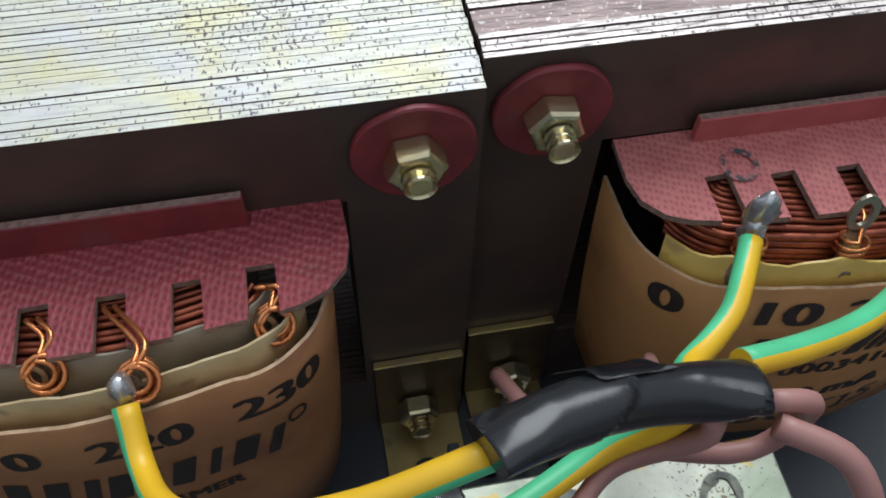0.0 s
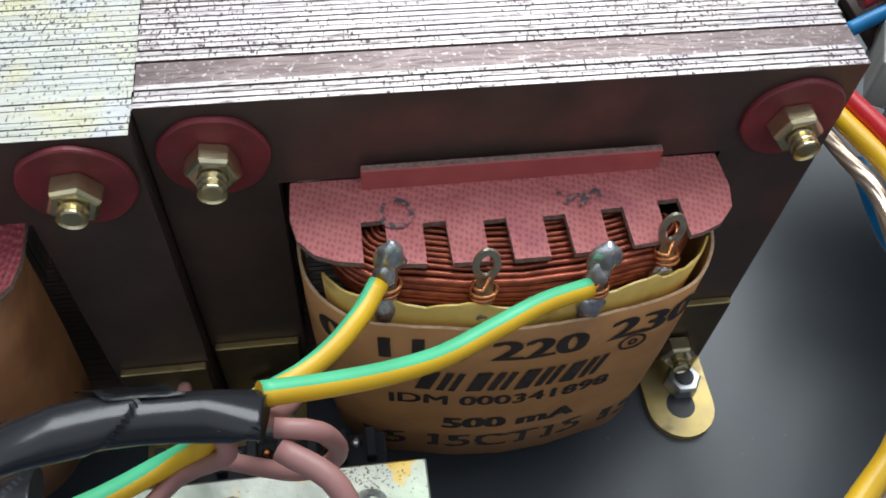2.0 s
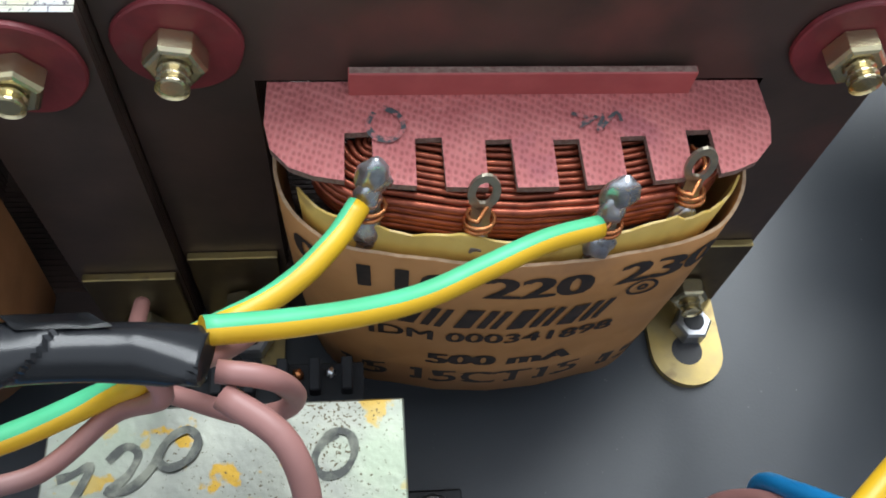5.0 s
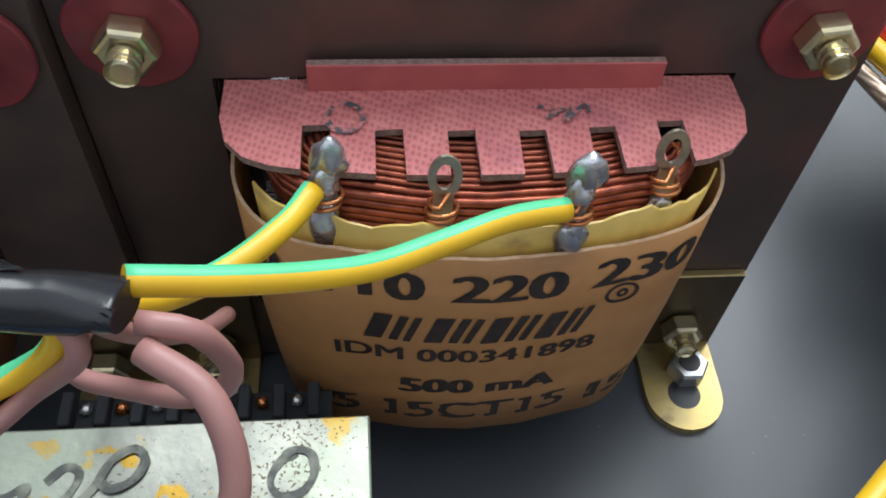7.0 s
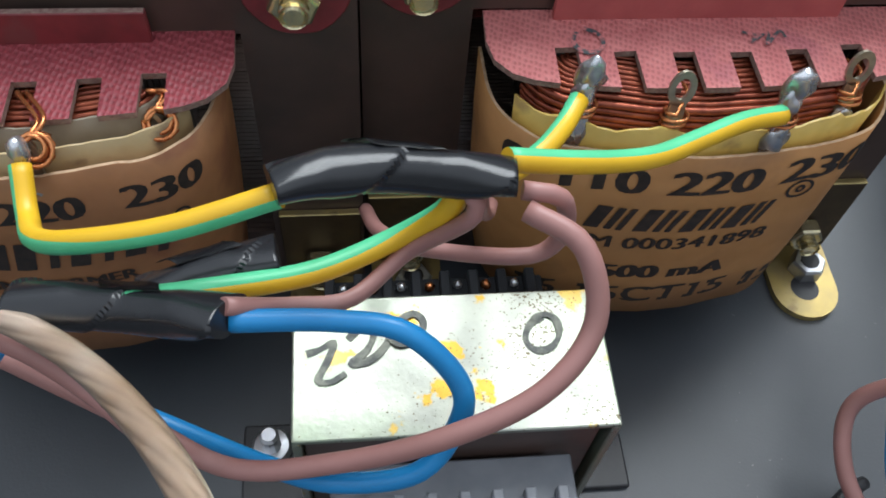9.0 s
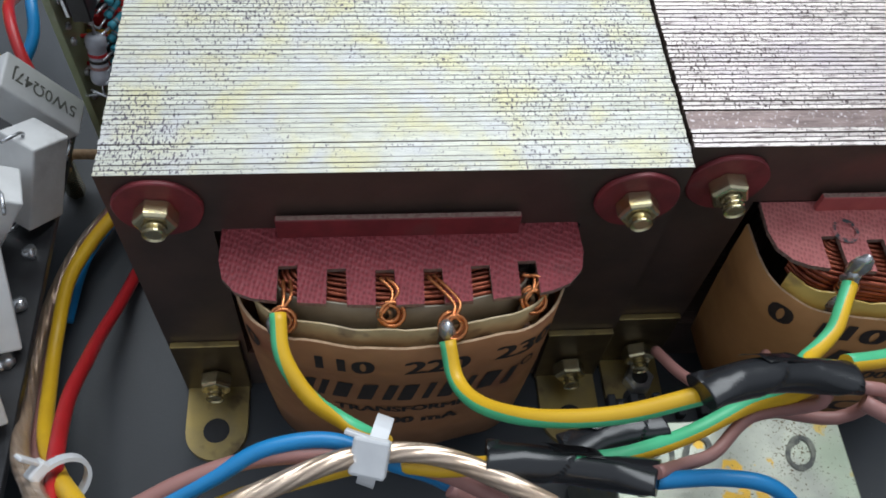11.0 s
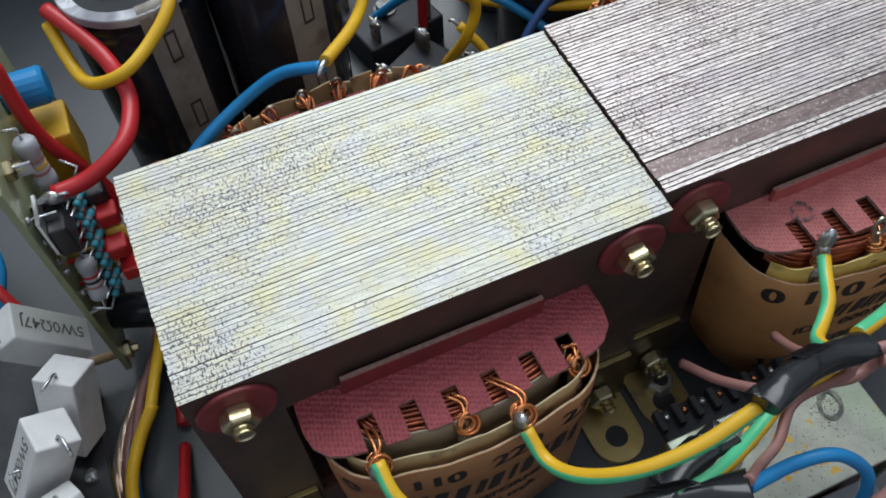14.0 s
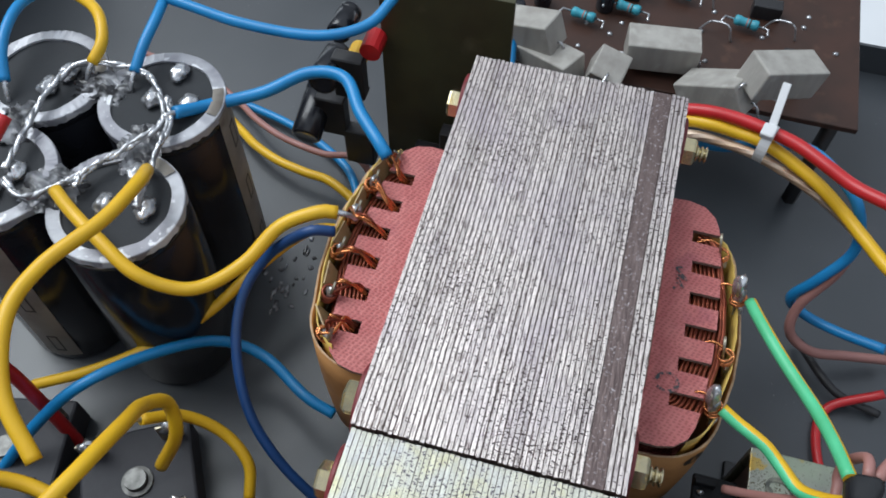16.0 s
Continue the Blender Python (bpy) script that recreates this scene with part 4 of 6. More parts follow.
wire("earth_wire", [(-4.14, -2.22, 6.4), (-4.0182, -2.8244, 6.1754), (-3.6998, -3.4202, 6.5676), (-3.0022, -3.893, 7.174), (-1.9576, -4.0752, 7.6278), (-0.85, -3.99, 8.01)], GY, 0.138, "yellow and green striped wire hanging in a slack curve", stripe=((-0.9, -0.3, -0.3), (0, -0.75, -0.65)), group="striped wires")
wire("earth_wire", [(-6.84, -1.79, 6.69), (-6.76, -2.43, 6.47), (-6.36, -2.99, 6.1), (-5.83, -3.29, 5.78), (-5.41, -3.62, 5.96), (-5.21, -3.93, 6.54)], GY, 0.138, "yellow and green striped wire drooping to the cable tie", stripe=((-0.9, 0.3, 0.1), (0.5, 0.6, 0.25)), group="striped wires")
wire("earth_wire", [(-2.5, -4.5, 6.95), (-1.72, -4.45, 7.0), (-0.59, -4.05, 6.65), (0.36, -3.67, 6.73), (0.87, -3.73, 7.32), (1, -3.75, 7.85)], GY, 0.138, "yellow and green striped wire between two taped joints", stripe=(0, 0.75, 0.6), group="striped wires")
wire("brown_wire", [(-1.45, -4.82, 7.31), (-0.83, -4.56, 6.81), (-0.19, -4.29, 6.46), (0.45, -3.81, 6.62), (1.12, -3.98, 7.54), (1, -3.8, 7.9)], [BROWN], 0.10, "mauve brown wire between two taped joints", group="brown wires")
wire("brown_wire", [(1.61, -3.87, 7.81), (2.04, -3.91, 7.7), (2.21, -3.81, 6.95), (2.04, -3.81, 6.52), (1.69, -3.81, 6.44), (1.07, -3.51, 6.1), (0.5, -3.19, 5.83), (0.16, -2.4, 5.05), (0.02, -1.55, 4.33)], [BROWN], 0.105, "mauve brown wire looping back under the tape to a loose end", group="brown wires")
wire("brown_wire", [(1.78, -2.03, 5.04), (1.64, -2.5, 5.5), (1.46, -3.0, 6.2), (1.3, -3.45, 7.0), (1.2, -3.7, 7.6)], [BROWN], 0.10, "short loose mauve brown wire end standing out of the tape", group="brown wires")
wire("brown_wire", [(1.65, -4.05, 7.7), (2.2, -4.48, 7.61), (2.32, -5.07, 7.04), (1.76, -5.6, 6.58), (0.75, -5.85, 6.1), (-0.4, -5.8, 5.4), (-1.67, -5.63, 4.95), (-2.83, -4.96, 4.89), (-4.2, -4.4, 5.6)], [BROWN], 0.125, "thick mauve brown wire bent in a wide loop", group="brown wires")
wire("blue_wire", [(-1.43, -4.88, 7.12), (-0.39, -4.82, 6.92), (0.39, -4.98, 6.86), (0.97, -5.36, 6.23), (0.84, -5.68, 5.58), (0.4, -5.93, 5.2), (-0.5, -5.88, 4.97), (-1.25, -5.55, 4.7), (-1.84, -5.2, 4.45), (-2.57, -4.81, 4.35), (-3.24, -4.53, 4.52), (-3.9, -4.3, 5.0), (-4.5, -4.25, 5.85), (-5.1, -4.26, 6.52), (-5.99, -3.95, 6.75), (-6.92, -4.04, 6.78), (-7.66, -4.38, 6.62), (-8.4, -4.67, 6.44), (-9.18, -4.74, 6.35), (-10.5, -5, 6.1)], [BLUE], 0.125, "bright blue wire looped over the small transformer to a tie", group="blue wires")


def tape_roll(pts, r, label, flat=0.8, seed=0):
    """Vinyl tape wound on a bundle in overlapping slanted turns."""
    o = Vector(pts[0])
    line = [p - o for p in spline(pts, 0.04)]
    n = len(line)

    def turn_at(k, ang):
        return (k * 0.04 + 1.35 * ang / (2 * math.pi)) % 1.35

    bm = bmesh.new()
    seg = 36
    rings = []
    for k, p in enumerate(line):
        t = (line[min(k + 1, n - 1)] - line[max(k - 1, 0)]).normalized()
        a = (Vector((0, 0.5, 0.85)) - t * t.dot(Vector((0, 0.5, 0.85)))).normalized()
        b = t.cross(a)
        ring = []
        for j in range(seg):
            ang = 2 * math.pi * j / seg
            w = turn_at(k, ang)
            rr = r * (1 + 0.12 * (w / 1.35)) * (1 + 0.10 * noise.noise(Vector((k * 0.05, math.cos(ang) * 1.2, seed + math.sin(ang)))))
            end = max(0, 1 - min(k, n - 1 - k) / 14)
            wide, thin = 1 + 0.22 * end, 1 - 0.32 * end
            ring.append(bm.verts.new(p + rr * (math.cos(ang) * flat * thin * a + math.sin(ang) * wide * b)))
        rings.append(ring)
    for k, (x, y) in enumerate(zip(rings, rings[1:])):
        for j in range(seg):
            f = bm.faces.new((x[j], x[(j + 1) % seg], y[(j + 1) % seg], y[j]))
            ws = [turn_at(k + dk, 2 * math.pi * (j + dj) / seg) for dk in (0, 1) for dj in (0, 1)]
            f.smooth = max(ws) - min(ws) < 0.7
    bm.faces.new(rings[0][::-1])
    bm.faces.new(rings[-1])
    ob = tagged(thing("taped_joint", *o, label, "tape", "taped joints"), label, "tape", "taped joints")
    part("tape_winding", bm, TAPE, ob)
    # the loose end of the tape, lifting off the last turn
    for f, side in ((0.55, -1),):
        k = int(n * f)
        t = (line[min(k + 2, n - 1)] - line[k - 2]).normalized()
        up = (Vector((0, 0.2, 0.95)) - t * t.dot(Vector((0, 0.2, 0.95)))).normalized()
        b = t.cross(up)
        bm = bmesh.new()
        rows = []
        for j in range(9):
            ang = side * (0.1 + 0.16 * j)
            rr = r * (1.15 + 0.004 * j * j * 0.35)
            row = []
            for i in range(5):
                s = -0.36 + 0.18 * i
                q = line[k] + t * (s + 0.10 * j * side * 0.35) + rr * (math.cos(ang) * flat * up + math.sin(ang) * b)
                row.append(bm.verts.new(q + up * 0.03 * noise.noise(Vector((i * 0.9, j * 0.5, seed)))))
            rows.append(row)
        for x, y in zip(rows, rows[1:]):
            for i in range(4):
                bm.faces.new((x[i], x[i + 1], y[i + 1], y[i])).smooth = True
        bmesh.ops.solidify(bm, geom=bm.faces[:], thickness=0.015)
        part("tape_end", bm, TAPE, ob, "lifting tape end")
    return ob


tape_roll([(-0.91, -4.03, 8.23), (-0.55, -3.92, 8.23), (0.07, -3.78, 8.11), (0.84, -3.69, 7.9), (1.54, -3.77, 7.9)], 0.275, "black vinyl tape wound on a wire joint, edges lifting", 0.85, 2)
tape_roll([(-3.75, -4.31, 6.75), (-2.9, -4.45, 6.75), (-2.1, -4.65, 6.95), (-1.40, -4.88, 7.2)], 0.27, "glossy black vinyl tape wound on a wire bundle", 0.9, 5)
tape_roll([(-2.5, -4.2, 6.55), (-1.75, -3.97, 6.6), (-1.0, -3.8, 6.7)], 0.28, "black vinyl tape on a second wire joint", 0.7, 8)


def speaker_lead(pts, r, label):
    """Twisted copper strands in a clear sheath."""
    t = thing("speaker_lead", *pts[0], label, "wire", "speaker leads")
    line = [p - Vector(pts[0]) for p in spline(pts, 0.05)]
    lobes, seg = 7, 56
    bm = bmesh.new()
    rings = []
    for k, p in enumerate(line):
        d = (line[min(k + 1, len(line) - 1)] - line[max(k - 1, 0)]).normalized()
        u = (Vector((0, 0, 1)) - d * d.z).normalized()
        v = d.cross(u)
        ring = []
        for j in range(seg):
            a = 2 * math.pi * j / seg
            rr = r * 0.92 * (0.89 + 0.11 * abs(math.sin(lobes * a / 2 + k * 0.24))) * (1 + 0.05 * noise.noise(p * 2))
            ring.append(bm.verts.new(p + rr * (math.cos(a) * u + math.sin(a) * v)))
        rings.append(ring)
    for a, b in zip(rings, rings[1:]):
        for j in range(seg):
            bm.faces.new((a[j], a[(j + 1) % seg], b[(j + 1) % seg], b[j])).smooth = True
    part("copper_strands", bm, CLEAR, t, "twisted bare copper strands")
    bm = bmesh.new()
    tube(bm, line, r, 14)
    sheath = part("sheath", bm, CLEAR_PVC, t, "clear plastic sheath")
    sheath.visible_shadow = False


speaker_lead([(-9.14, -5.17, 6.96), (-8.12, -5.2, 6.92), (-6.98, -4.74, 6.98), (-5.71, -4.28, 6.93), (-4.49, -4.24, 6.75), (-3.29, -4.87, 6.93), (-2.26, -5.88, 7.63), (-1.4, -7.1, 8.47), (-0.9, -8.3, 9.2)], 0.155, "clear insulated copper speaker lead over the cable bundle")
wire("brown_wire", [(-10.3, -5.3, 6.1), (-8.92, -4.75, 6.41), (-8.1, -4.4, 6.56), (-7.23, -4.17, 6.65), (-6.29, -4.11, 6.65), (-5.41, -4.18, 6.57), (-4.56, -4.3, 6.33), (-3.81, -4.54, 6.05), (-3.13, -4.96, 5.86), (-2.47, -5.49, 5.72)], [BROWN], 0.13, "mauve brown wire held in the cable tie", group="brown wires")
wire("yellow_wire", [(-9.6, -5.1, 5.6), (-8.4, -4.9, 6.0), (-7.2, -4.55, 6.3), (-6.0, -4.3, 6.45), (-5.3, -4.2, 6.45), (-4.4, -4.35, 6.5), (-3.5, -4.4, 6.72)], [YELLOW], 0.14, "yellow wire under the other wires of a bundle", group="yellow wires")
wire("red_wire", [(-10.4, -6.2, 5.8), (-9.4, -5.9, 6.2), (-8.8, -6.1, 6.1), (-8.2, -6.8, 5.7), (-7.9, -7.8, 5.4)], [RED], 0.16, "red wire at the end of the bundle", group="red wires")


def cable_tie(c, axis, r1, r2, label, tail, tilt=(-25, 22), head=0.17, lean=-14):
    """A nylon band round a bundle with its square head and cut tail."""
    t = thing("cable_tie", *c, label, "cable tie", "cable ties")
    ax = Vector(axis).normalized()
    u = Vector((0, 0, 1)) - ax * ax.z
    u.normalize()
    v = ax.cross(u)
    bm = bmesh.new()
    n = 28
    rows = []
    for k in range(n):
        a = 2 * math.pi * k / n
        d = r1 * math.cos(a) * u + r2 * math.sin(a) * v
        e = d.normalized() * 0.07
        rows.append([bm.verts.new(d + s * ax * 0.13 + w * e + ax * 0.05 * math.sin(a + 0.6)) for s, w in ((-1, 0), (1, 0), (1, 1), (-1, 1))])
    for k in range(n):
        x, y = rows[k], rows[(k + 1) % n]
        for j in range(4):
            bm.faces.new((x[j], x[(j + 1) % 4], y[(j + 1) % 4], y[j]))
    part("band", bm, NYLON, t)
    m = Matrix(((ax.x, v.x, u.x, 0), (ax.y, v.y, u.y, 0), (ax.z, v.z, u.z, 0), (0, 0, 0, 1)))
    bm = bmesh.new()
    box(bm, -head, head, -head, head + 0.03, r1 - 0.02, r1 + 0.19, 0.05, 2, 0, m @ Matrix.Rotation(radians(lean), 4, "X") @ Matrix.Rotation(radians(-8), 4, "Z"))
    part("head", bm, NYLON, t)
    bm = bmesh.new()
    box(bm, -0.10, 0.10, -0.035, 0.035, 0.0, 0.1 + tail, 0.015, 1, 0, m @ Matrix.Translation((0, 0, r1 + 0.1)) @ Matrix.Rotation(radians(tilt[0]), 4, "X") @ Matrix.Rotation(radians(tilt[1]), 4, "Y"))
    part("tail", bm, NYLON, t)


cable_tie((-10.45, -3.75, 4.75), (0.55, -0.62, 0.75), 0.34, 0.46, "white nylon cable tie round rising yellow and red wires", 0.4)
cable_tie((-5.35, -4.10, 6.68), (0.90, -0.38, 0), 0.30, 0.47, "white nylon cable tie round a bundle of wires", 0.36, (-30, -84), 0.27, -34)

# ======== bundle beside the gold transformer ========
wire("yellow_wire", [(-11.15, 3.69, 1.86), (-11.76, 3.02, 1.52), (-12.2, 2.13, 1.29), (-12.35, 0.92, 1.0), (-12.15, -0.5, 1.4), (-11.6, -2.1, 2.6), (-10.7, -3.4, 4.2), (-9.9, -4.3, 5.6), (-9.1, -5.2, 6.4), (-8.3, -6.2, 6.6)], [YELLOW], 0.16, "yellow wire rising from beside the core to a cable tie", group="yellow wires")
speaker_lead([(-11.54, 5.39, 0.16), (-12.43, 3.86, 0.18), (-12.78, 2.33, 0.39), (-12.78, 0.6, 0.85), (-12.5, -1.03, 1.5), (-11.9, -2.5, 2.9), (-10.95, -3.7, 4.6), (-10.1, -4.6, 6.1), (-9.14, -5.17, 6.96)], 0.18, "clear insulated copper lead lying on the chassis")
wire("brown_wire", [(-11.4, 5.2, 0.5), (-12.2, 3.6, 0.55), (-12.5, 2.1, 0.5), (-12.55, 0.5, 0.6), (-12.3, -1.1, 1.2), (-11.65, -2.5, 2.6), (-10.8, -3.7, 4.4), (-10.3, -5.3, 6.1)], [BROWN], 0.15, "brown wire lying beside the copper lead", group="brown wires")
wire("red_wire", [(-10.97, 3.16, 0.16), (-11.15, 1.89, 0.68), (-11.28, 0.73, 1.32), (-11.2, -0.29, 2.16), (-11.15, -1.5, 3.0), (-10.85, -2.9, 4.0), (-10.3, -4.4, 5.3), (-10.0, -5.7, 6.0), (-9.8, -7.0, 6.3)], [RED], 0.15, "red wire rising from the chassis beside the core", group="red wires")
wire("blue_wire", [(-10.9, 6.2, 0.3), (-11.3, 5.0, 0.5), (-11.75, 4.0, 0.7), (-12.2, 3.0, 0.6), (-12.45, 1.6, 0.3)], [BLUE], 0.15, "blue wire slipping under the yellow wire", group="blue wires")
wire("brown_wire", [(-10.6, 7.4, 0.4), (-11.0, 5.8, 0.7), (-11.55, 4.6, 0.9), (-12.0, 3.4, 0.8)], [BROWN], 0.13, "pinkish brown wire beside the blue one", group="brown wires")
wire("yellow_wire", [(-10.3, 8.6, 0.5), (-10.35, 7.2, 1.0), (-10.6, 5.8, 1.4), (-11.0, 4.4, 1.7), (-11.3, 3.5, 1.75)], [YELLOW], 0.15, "yellow wire running along the core's side", group="yellow wires")

# ======== upright board with small components ========
pcb = thing("amplifier_board", -11.7, 5.6, 0, "pale green circuit board standing upright on its edge", "circuit board", turn=-1.5)
bm = bmesh.new()
box(bm, -0.09, 0.07, 0, 6.2, 0.7, 8.3, 0.012)
part("board", bm, PCB_GREEN, pcb)
for z in (1.1, 7.9):
    bm = bmesh.new()
    sy = 1.0 if z > 4 else 0.35
    tube(bm, [Vector((-1.4, sy, z)), Vector((-0.09, sy, z))], 0.14, 6)
    part("spacer", bm, PAPER_EDGE, pcb, "pale tan hexagonal spacer")
    bm = bmesh.new()
    lathe(bm, [(0.26, 0), (0.26, 0.16), (0.22, 0.2), (0.12, 0.2), (0.12, 0.36), (0, 0.37)], 6, Matrix.Translation((0.07, sy, z)) @ Matrix.Rotation(math.pi / 2, 4, "Y"))
    part("spacer_nut", bm, ZINC, pcb)


def resistor(parent, c, axis, length, r, body, bands):
    """An axial resistor with swollen ends, colour bands and leads."""
    ax = Vector(axis).normalized()
    m = Matrix.Translation(c) @ Vector((0, 0, 1)).rotation_difference(ax).to_matrix().to_4x4()
    h = length / 2
    bm = bmesh.new()
    lathe(bm, [(0, -h), (r * 0.75, -h), (r, -h * 0.88), (r, -h * 0.55), (r * 0.86, -h * 0.45), (r * 0.86, h * 0.45), (r, h * 0.55), (r, h * 0.88), (r * 0.75, h), (0, h)], 14, m)
    ob = part("resistor", bm, body, parent, smooth=True)
    for k, b in enumerate(bands):
        z = -h * 0.36 + k * h * 0.26
        bm = bmesh.new()
        lathe(bm, [(r * 0.87, z), (r * 0.9, z + 0.01), (r * 0.9, z + h * 0.12), (r * 0.87, z + h * 0.13)], 14, m)
        part("colour_band", bm, b, ob)
    for s in (-1, 1):
        bm = bmesh.new()
        tube(bm, [m @ Vector((0, 0, s * h)), m @ Vector((0, 0, s * (h + 0.3))), m @ Vector((-0.4 if abs(ax.x) < 0.5 else 0, 0, s * (h + 0.35)))], 0.035, 6)
        part("lead", bm, SOLDER, ob)


resistor(pcb, (0.40, 2.0, 6.9), (0, 0.15, 1), 1.35, 0.26, RES_GREY, [BROWN, YELLOW_BOX, BROWN])
resistor(pcb, (0.48, 0.30, 4.55), (0.05, 0.35, 1), 1.15, 0.23, RES_GREY, [BROWN, INK, RED])
for k in range(11):
    resistor(pcb, (0.85 + 0.06 * (k % 2), 0.25 + 0.135 * k, 4.0 + 0.22 * k), (0.5, 0.85, 0.35 - 0.3 * (k % 2)), 0.46, 0.095, RES_BLUE, [INK, BROWN])
bm = bmesh.new()
box(bm, 0.15, 1.15, 3.0, 4.2, 5.0, 6.5, 0.06, 2)
part("film_capacitor", bm, YELLOW_BOX, pcb, "yellow box capacitor")
bm = bmesh.new()
lathe(bm, [(0, 0), (0.42, 0), (0.45, 0.06), (0.45, 0.9), (0.38, 0.98), (0, 0.98)], 20, Matrix.Translation((0.1, 3.9, 7.3)) @ Matrix.Rotation(math.pi / 2, 4, "Y"))
part("electrolytic_capacitor", bm, BLUE, pcb, "small blue electrolytic capacitor")
bm = bmesh.new()
lathe(bm, [(0, 0), (0.45, 0), (0.48, 0.06), (0.43, 0.14), (0.48, 0.22), (0.48, 1.7), (0.42, 1.8), (0, 1.8)], 22, Matrix.Translation((0.2, 1.05, 2.0)) @ Matrix.Rotation(math.pi / 2, 4, "Y") @ Matrix.Rotation(0.35, 4, "X"))
part("electrolytic_capacitor", bm, CAP_SLEEVE, pcb, "small black electrolytic capacitor lying sideways", True)
bm = bmesh.new()
box(bm, 0.3, 0.7, 0.15, 0.95, 5.75, 6.65, 0.03)
tr = part("power_transistor", bm, BLACK_PLASTIC, pcb, "black transistor with a metal tab")
bm = bmesh.new()
box(bm, 0.2, 0.3, 0.12, 0.98, 5.9, 7.05, 0.02)
part("tab", bm, ZINC_WHITE, tr)
for k, (y, z) in enumerate(((0.95, 6.75), (1.15, 6.6))):
    bm = bmesh.new()
    ring_lug(bm, (0.05, y, z - 0.1), (0.75, y - 0.08, z + 0.1), 0.3)
    part("solder_tag", bm, ZINC_WHITE, pcb, "tinned blade tag")
bm = bmesh.new()
blob(bm, (0.62, 0.9, 6.85), 0.22, 0.18, 0.18, 0.2, 0, 3)
part("solder", bm, SOLDER, pcb, smooth=True)
for k, (y, z, m) in enumerate(((1.9, 3.9, RED), (2.2, 3.2, BLACK_PLASTIC), (2.6, 2.6, RED), (2.0, 2.2, YELLOW_BOX), (2.9, 4.2, BLACK_PLASTIC), (3.4, 3.4, RED), (4.6, 5.6, BLACK_PLASTIC))):
    bm = bmesh.new()
    box(bm, 0.08, 0.8, y, y + 0.65, z, z + 0.55, 0.08, 2)
    part("connector", bm, m, pcb)
for k, (x, y, z, m) in enumerate(((1.0, 0.55, 4.55, RED), (1.05, 1.1, 5.1, RED), (1.0, 0.95, 4.3, YELLOW_BOX), (0.95, 1.5, 5.5, BLACK_PLASTIC), (1.1, 0.35, 3.9, RED))):
    bm = bmesh.new()
    box(bm, x, x + 0.5, y, y + 0.5, z, z + 0.42, 0.07, 2)
    tube(bm, [Vector((0.07, y + 0.25, z + 0.2)), Vector((x + 0.05, y + 0.25, z + 0.2))], 0.05, 6)
    part("component", bm, m, pcb)
rnd = random.Random(41)
for k in range(10):
    y, z = 0.45 + 0.28 * (k % 4) + rnd.uniform(-0.08, 0.08), 1.2 + 0.42 * k
    m = rnd.choice((RED, BLACK_PLASTIC, RES_BLUE, BLACK_PLASTIC, YELLOW_BOX, GREY_PLASTIC))
    bm = bmesh.new()
    if k % 3 == 0:
        lathe(bm, [(0, 0), (0.16, 0), (0.18, 0.04), (0.18, 0.42), (0.14, 0.48), (0, 0.48)], 14, Matrix.Translation((0.07, y + 0.9, z)) @ Matrix.Rotation(math.pi / 2, 4, "Y"))
        part("small_capacitor", bm, m, pcb, smooth=True)
    else:
        box(bm, 0.08, 0.4 + 0.25 * rnd.random(), y + 0.8, y + 1.15, z, z + 0.35, 0.05, 2)
        part("component", bm, m, pcb)
for k, (y, z) in enumerate(((0.3, 5.5), (0.28, 5.1), (0.32, 4.1), (0.25, 3.4), (0.3, 6.2), (0.25, 7.1))):
    bm = bmesh.new()
    blob(bm, (0.1, y, z), 0.09, 0.11, 0.11, 0.25, 0, k, 1)
    part("solder_joint", bm, SOLDER, pcb, smooth=True)
for k, (y, z) in enumerate(((0.5, 6.5), (0.5, 6.0), (0.9, 7.7))):
    bm = bmesh.new()
    box(bm, 0.07, 0.62, y, y + 0.06, z, z + 0.34, 0.015)
    part("blade_terminal", bm, ZINC_WHITE, pcb, "bright tinned blade terminal")
wire("blue_wire", [(-12.2, 12.6, 3.4), (-11.5, 11.4, 3.2), (-10.7, 10.2, 2.8), (-10.2, 9.0, 2.0), (-10.3, 8.2, 0.8)], [BLUE_DARK], 0.15, "dark blue wire behind the upright board", group="blue wires")
wire("yellow_wire", [(-12.9, 12.8, 3.4), (-12.3, 11.6, 3.4), (-11.6, 10.6, 3.0), (-11.0, 9.8, 2.2), (-10.8, 9.0, 0.8)], [YELLOW], 0.14, "yellow wire dipping behind the yellow capacitor", group="yellow wires")
wire("red_wire", [(-9.98, 10.86, 8.14), (-9.34, 9.7, 7.92), (-9.01, 8.84, 7.75), (-8.89, 8.17, 7.34), (-9.16, 7.24, 7.23), (-9.67, 6.75, 7.12), (-10.37, 6.64, 6.86), (-11.06, 6.56, 6.86)], [RED], 0.19, "thick red wire bent down to a board tag", group="red wires", bare="e")
wire("red_wire", [(-11.2, 8.84, 8.7), (-11.06, 8.4, 6.92), (-10.39, 8.22, 5.06), (-10.01, 7.63, 3.42), (-10.09, 6.67, 1.72), (-10.53, 5.51, 0.31), (-10.86, 3.74, 0.16)], [RED], 0.17, "red wire running down beside the core", group="red wires")
wire("red_wire", [(-15.0, 11.3, 1.5), (-14.6, 9.8, 2.4), (-14.1, 8.4, 2.2), (-13.4, 7.2, 1.0), (-13.2, 6.2, 0.3)], [RED], 0.15, "red wire behind the upright board", group="red wires")
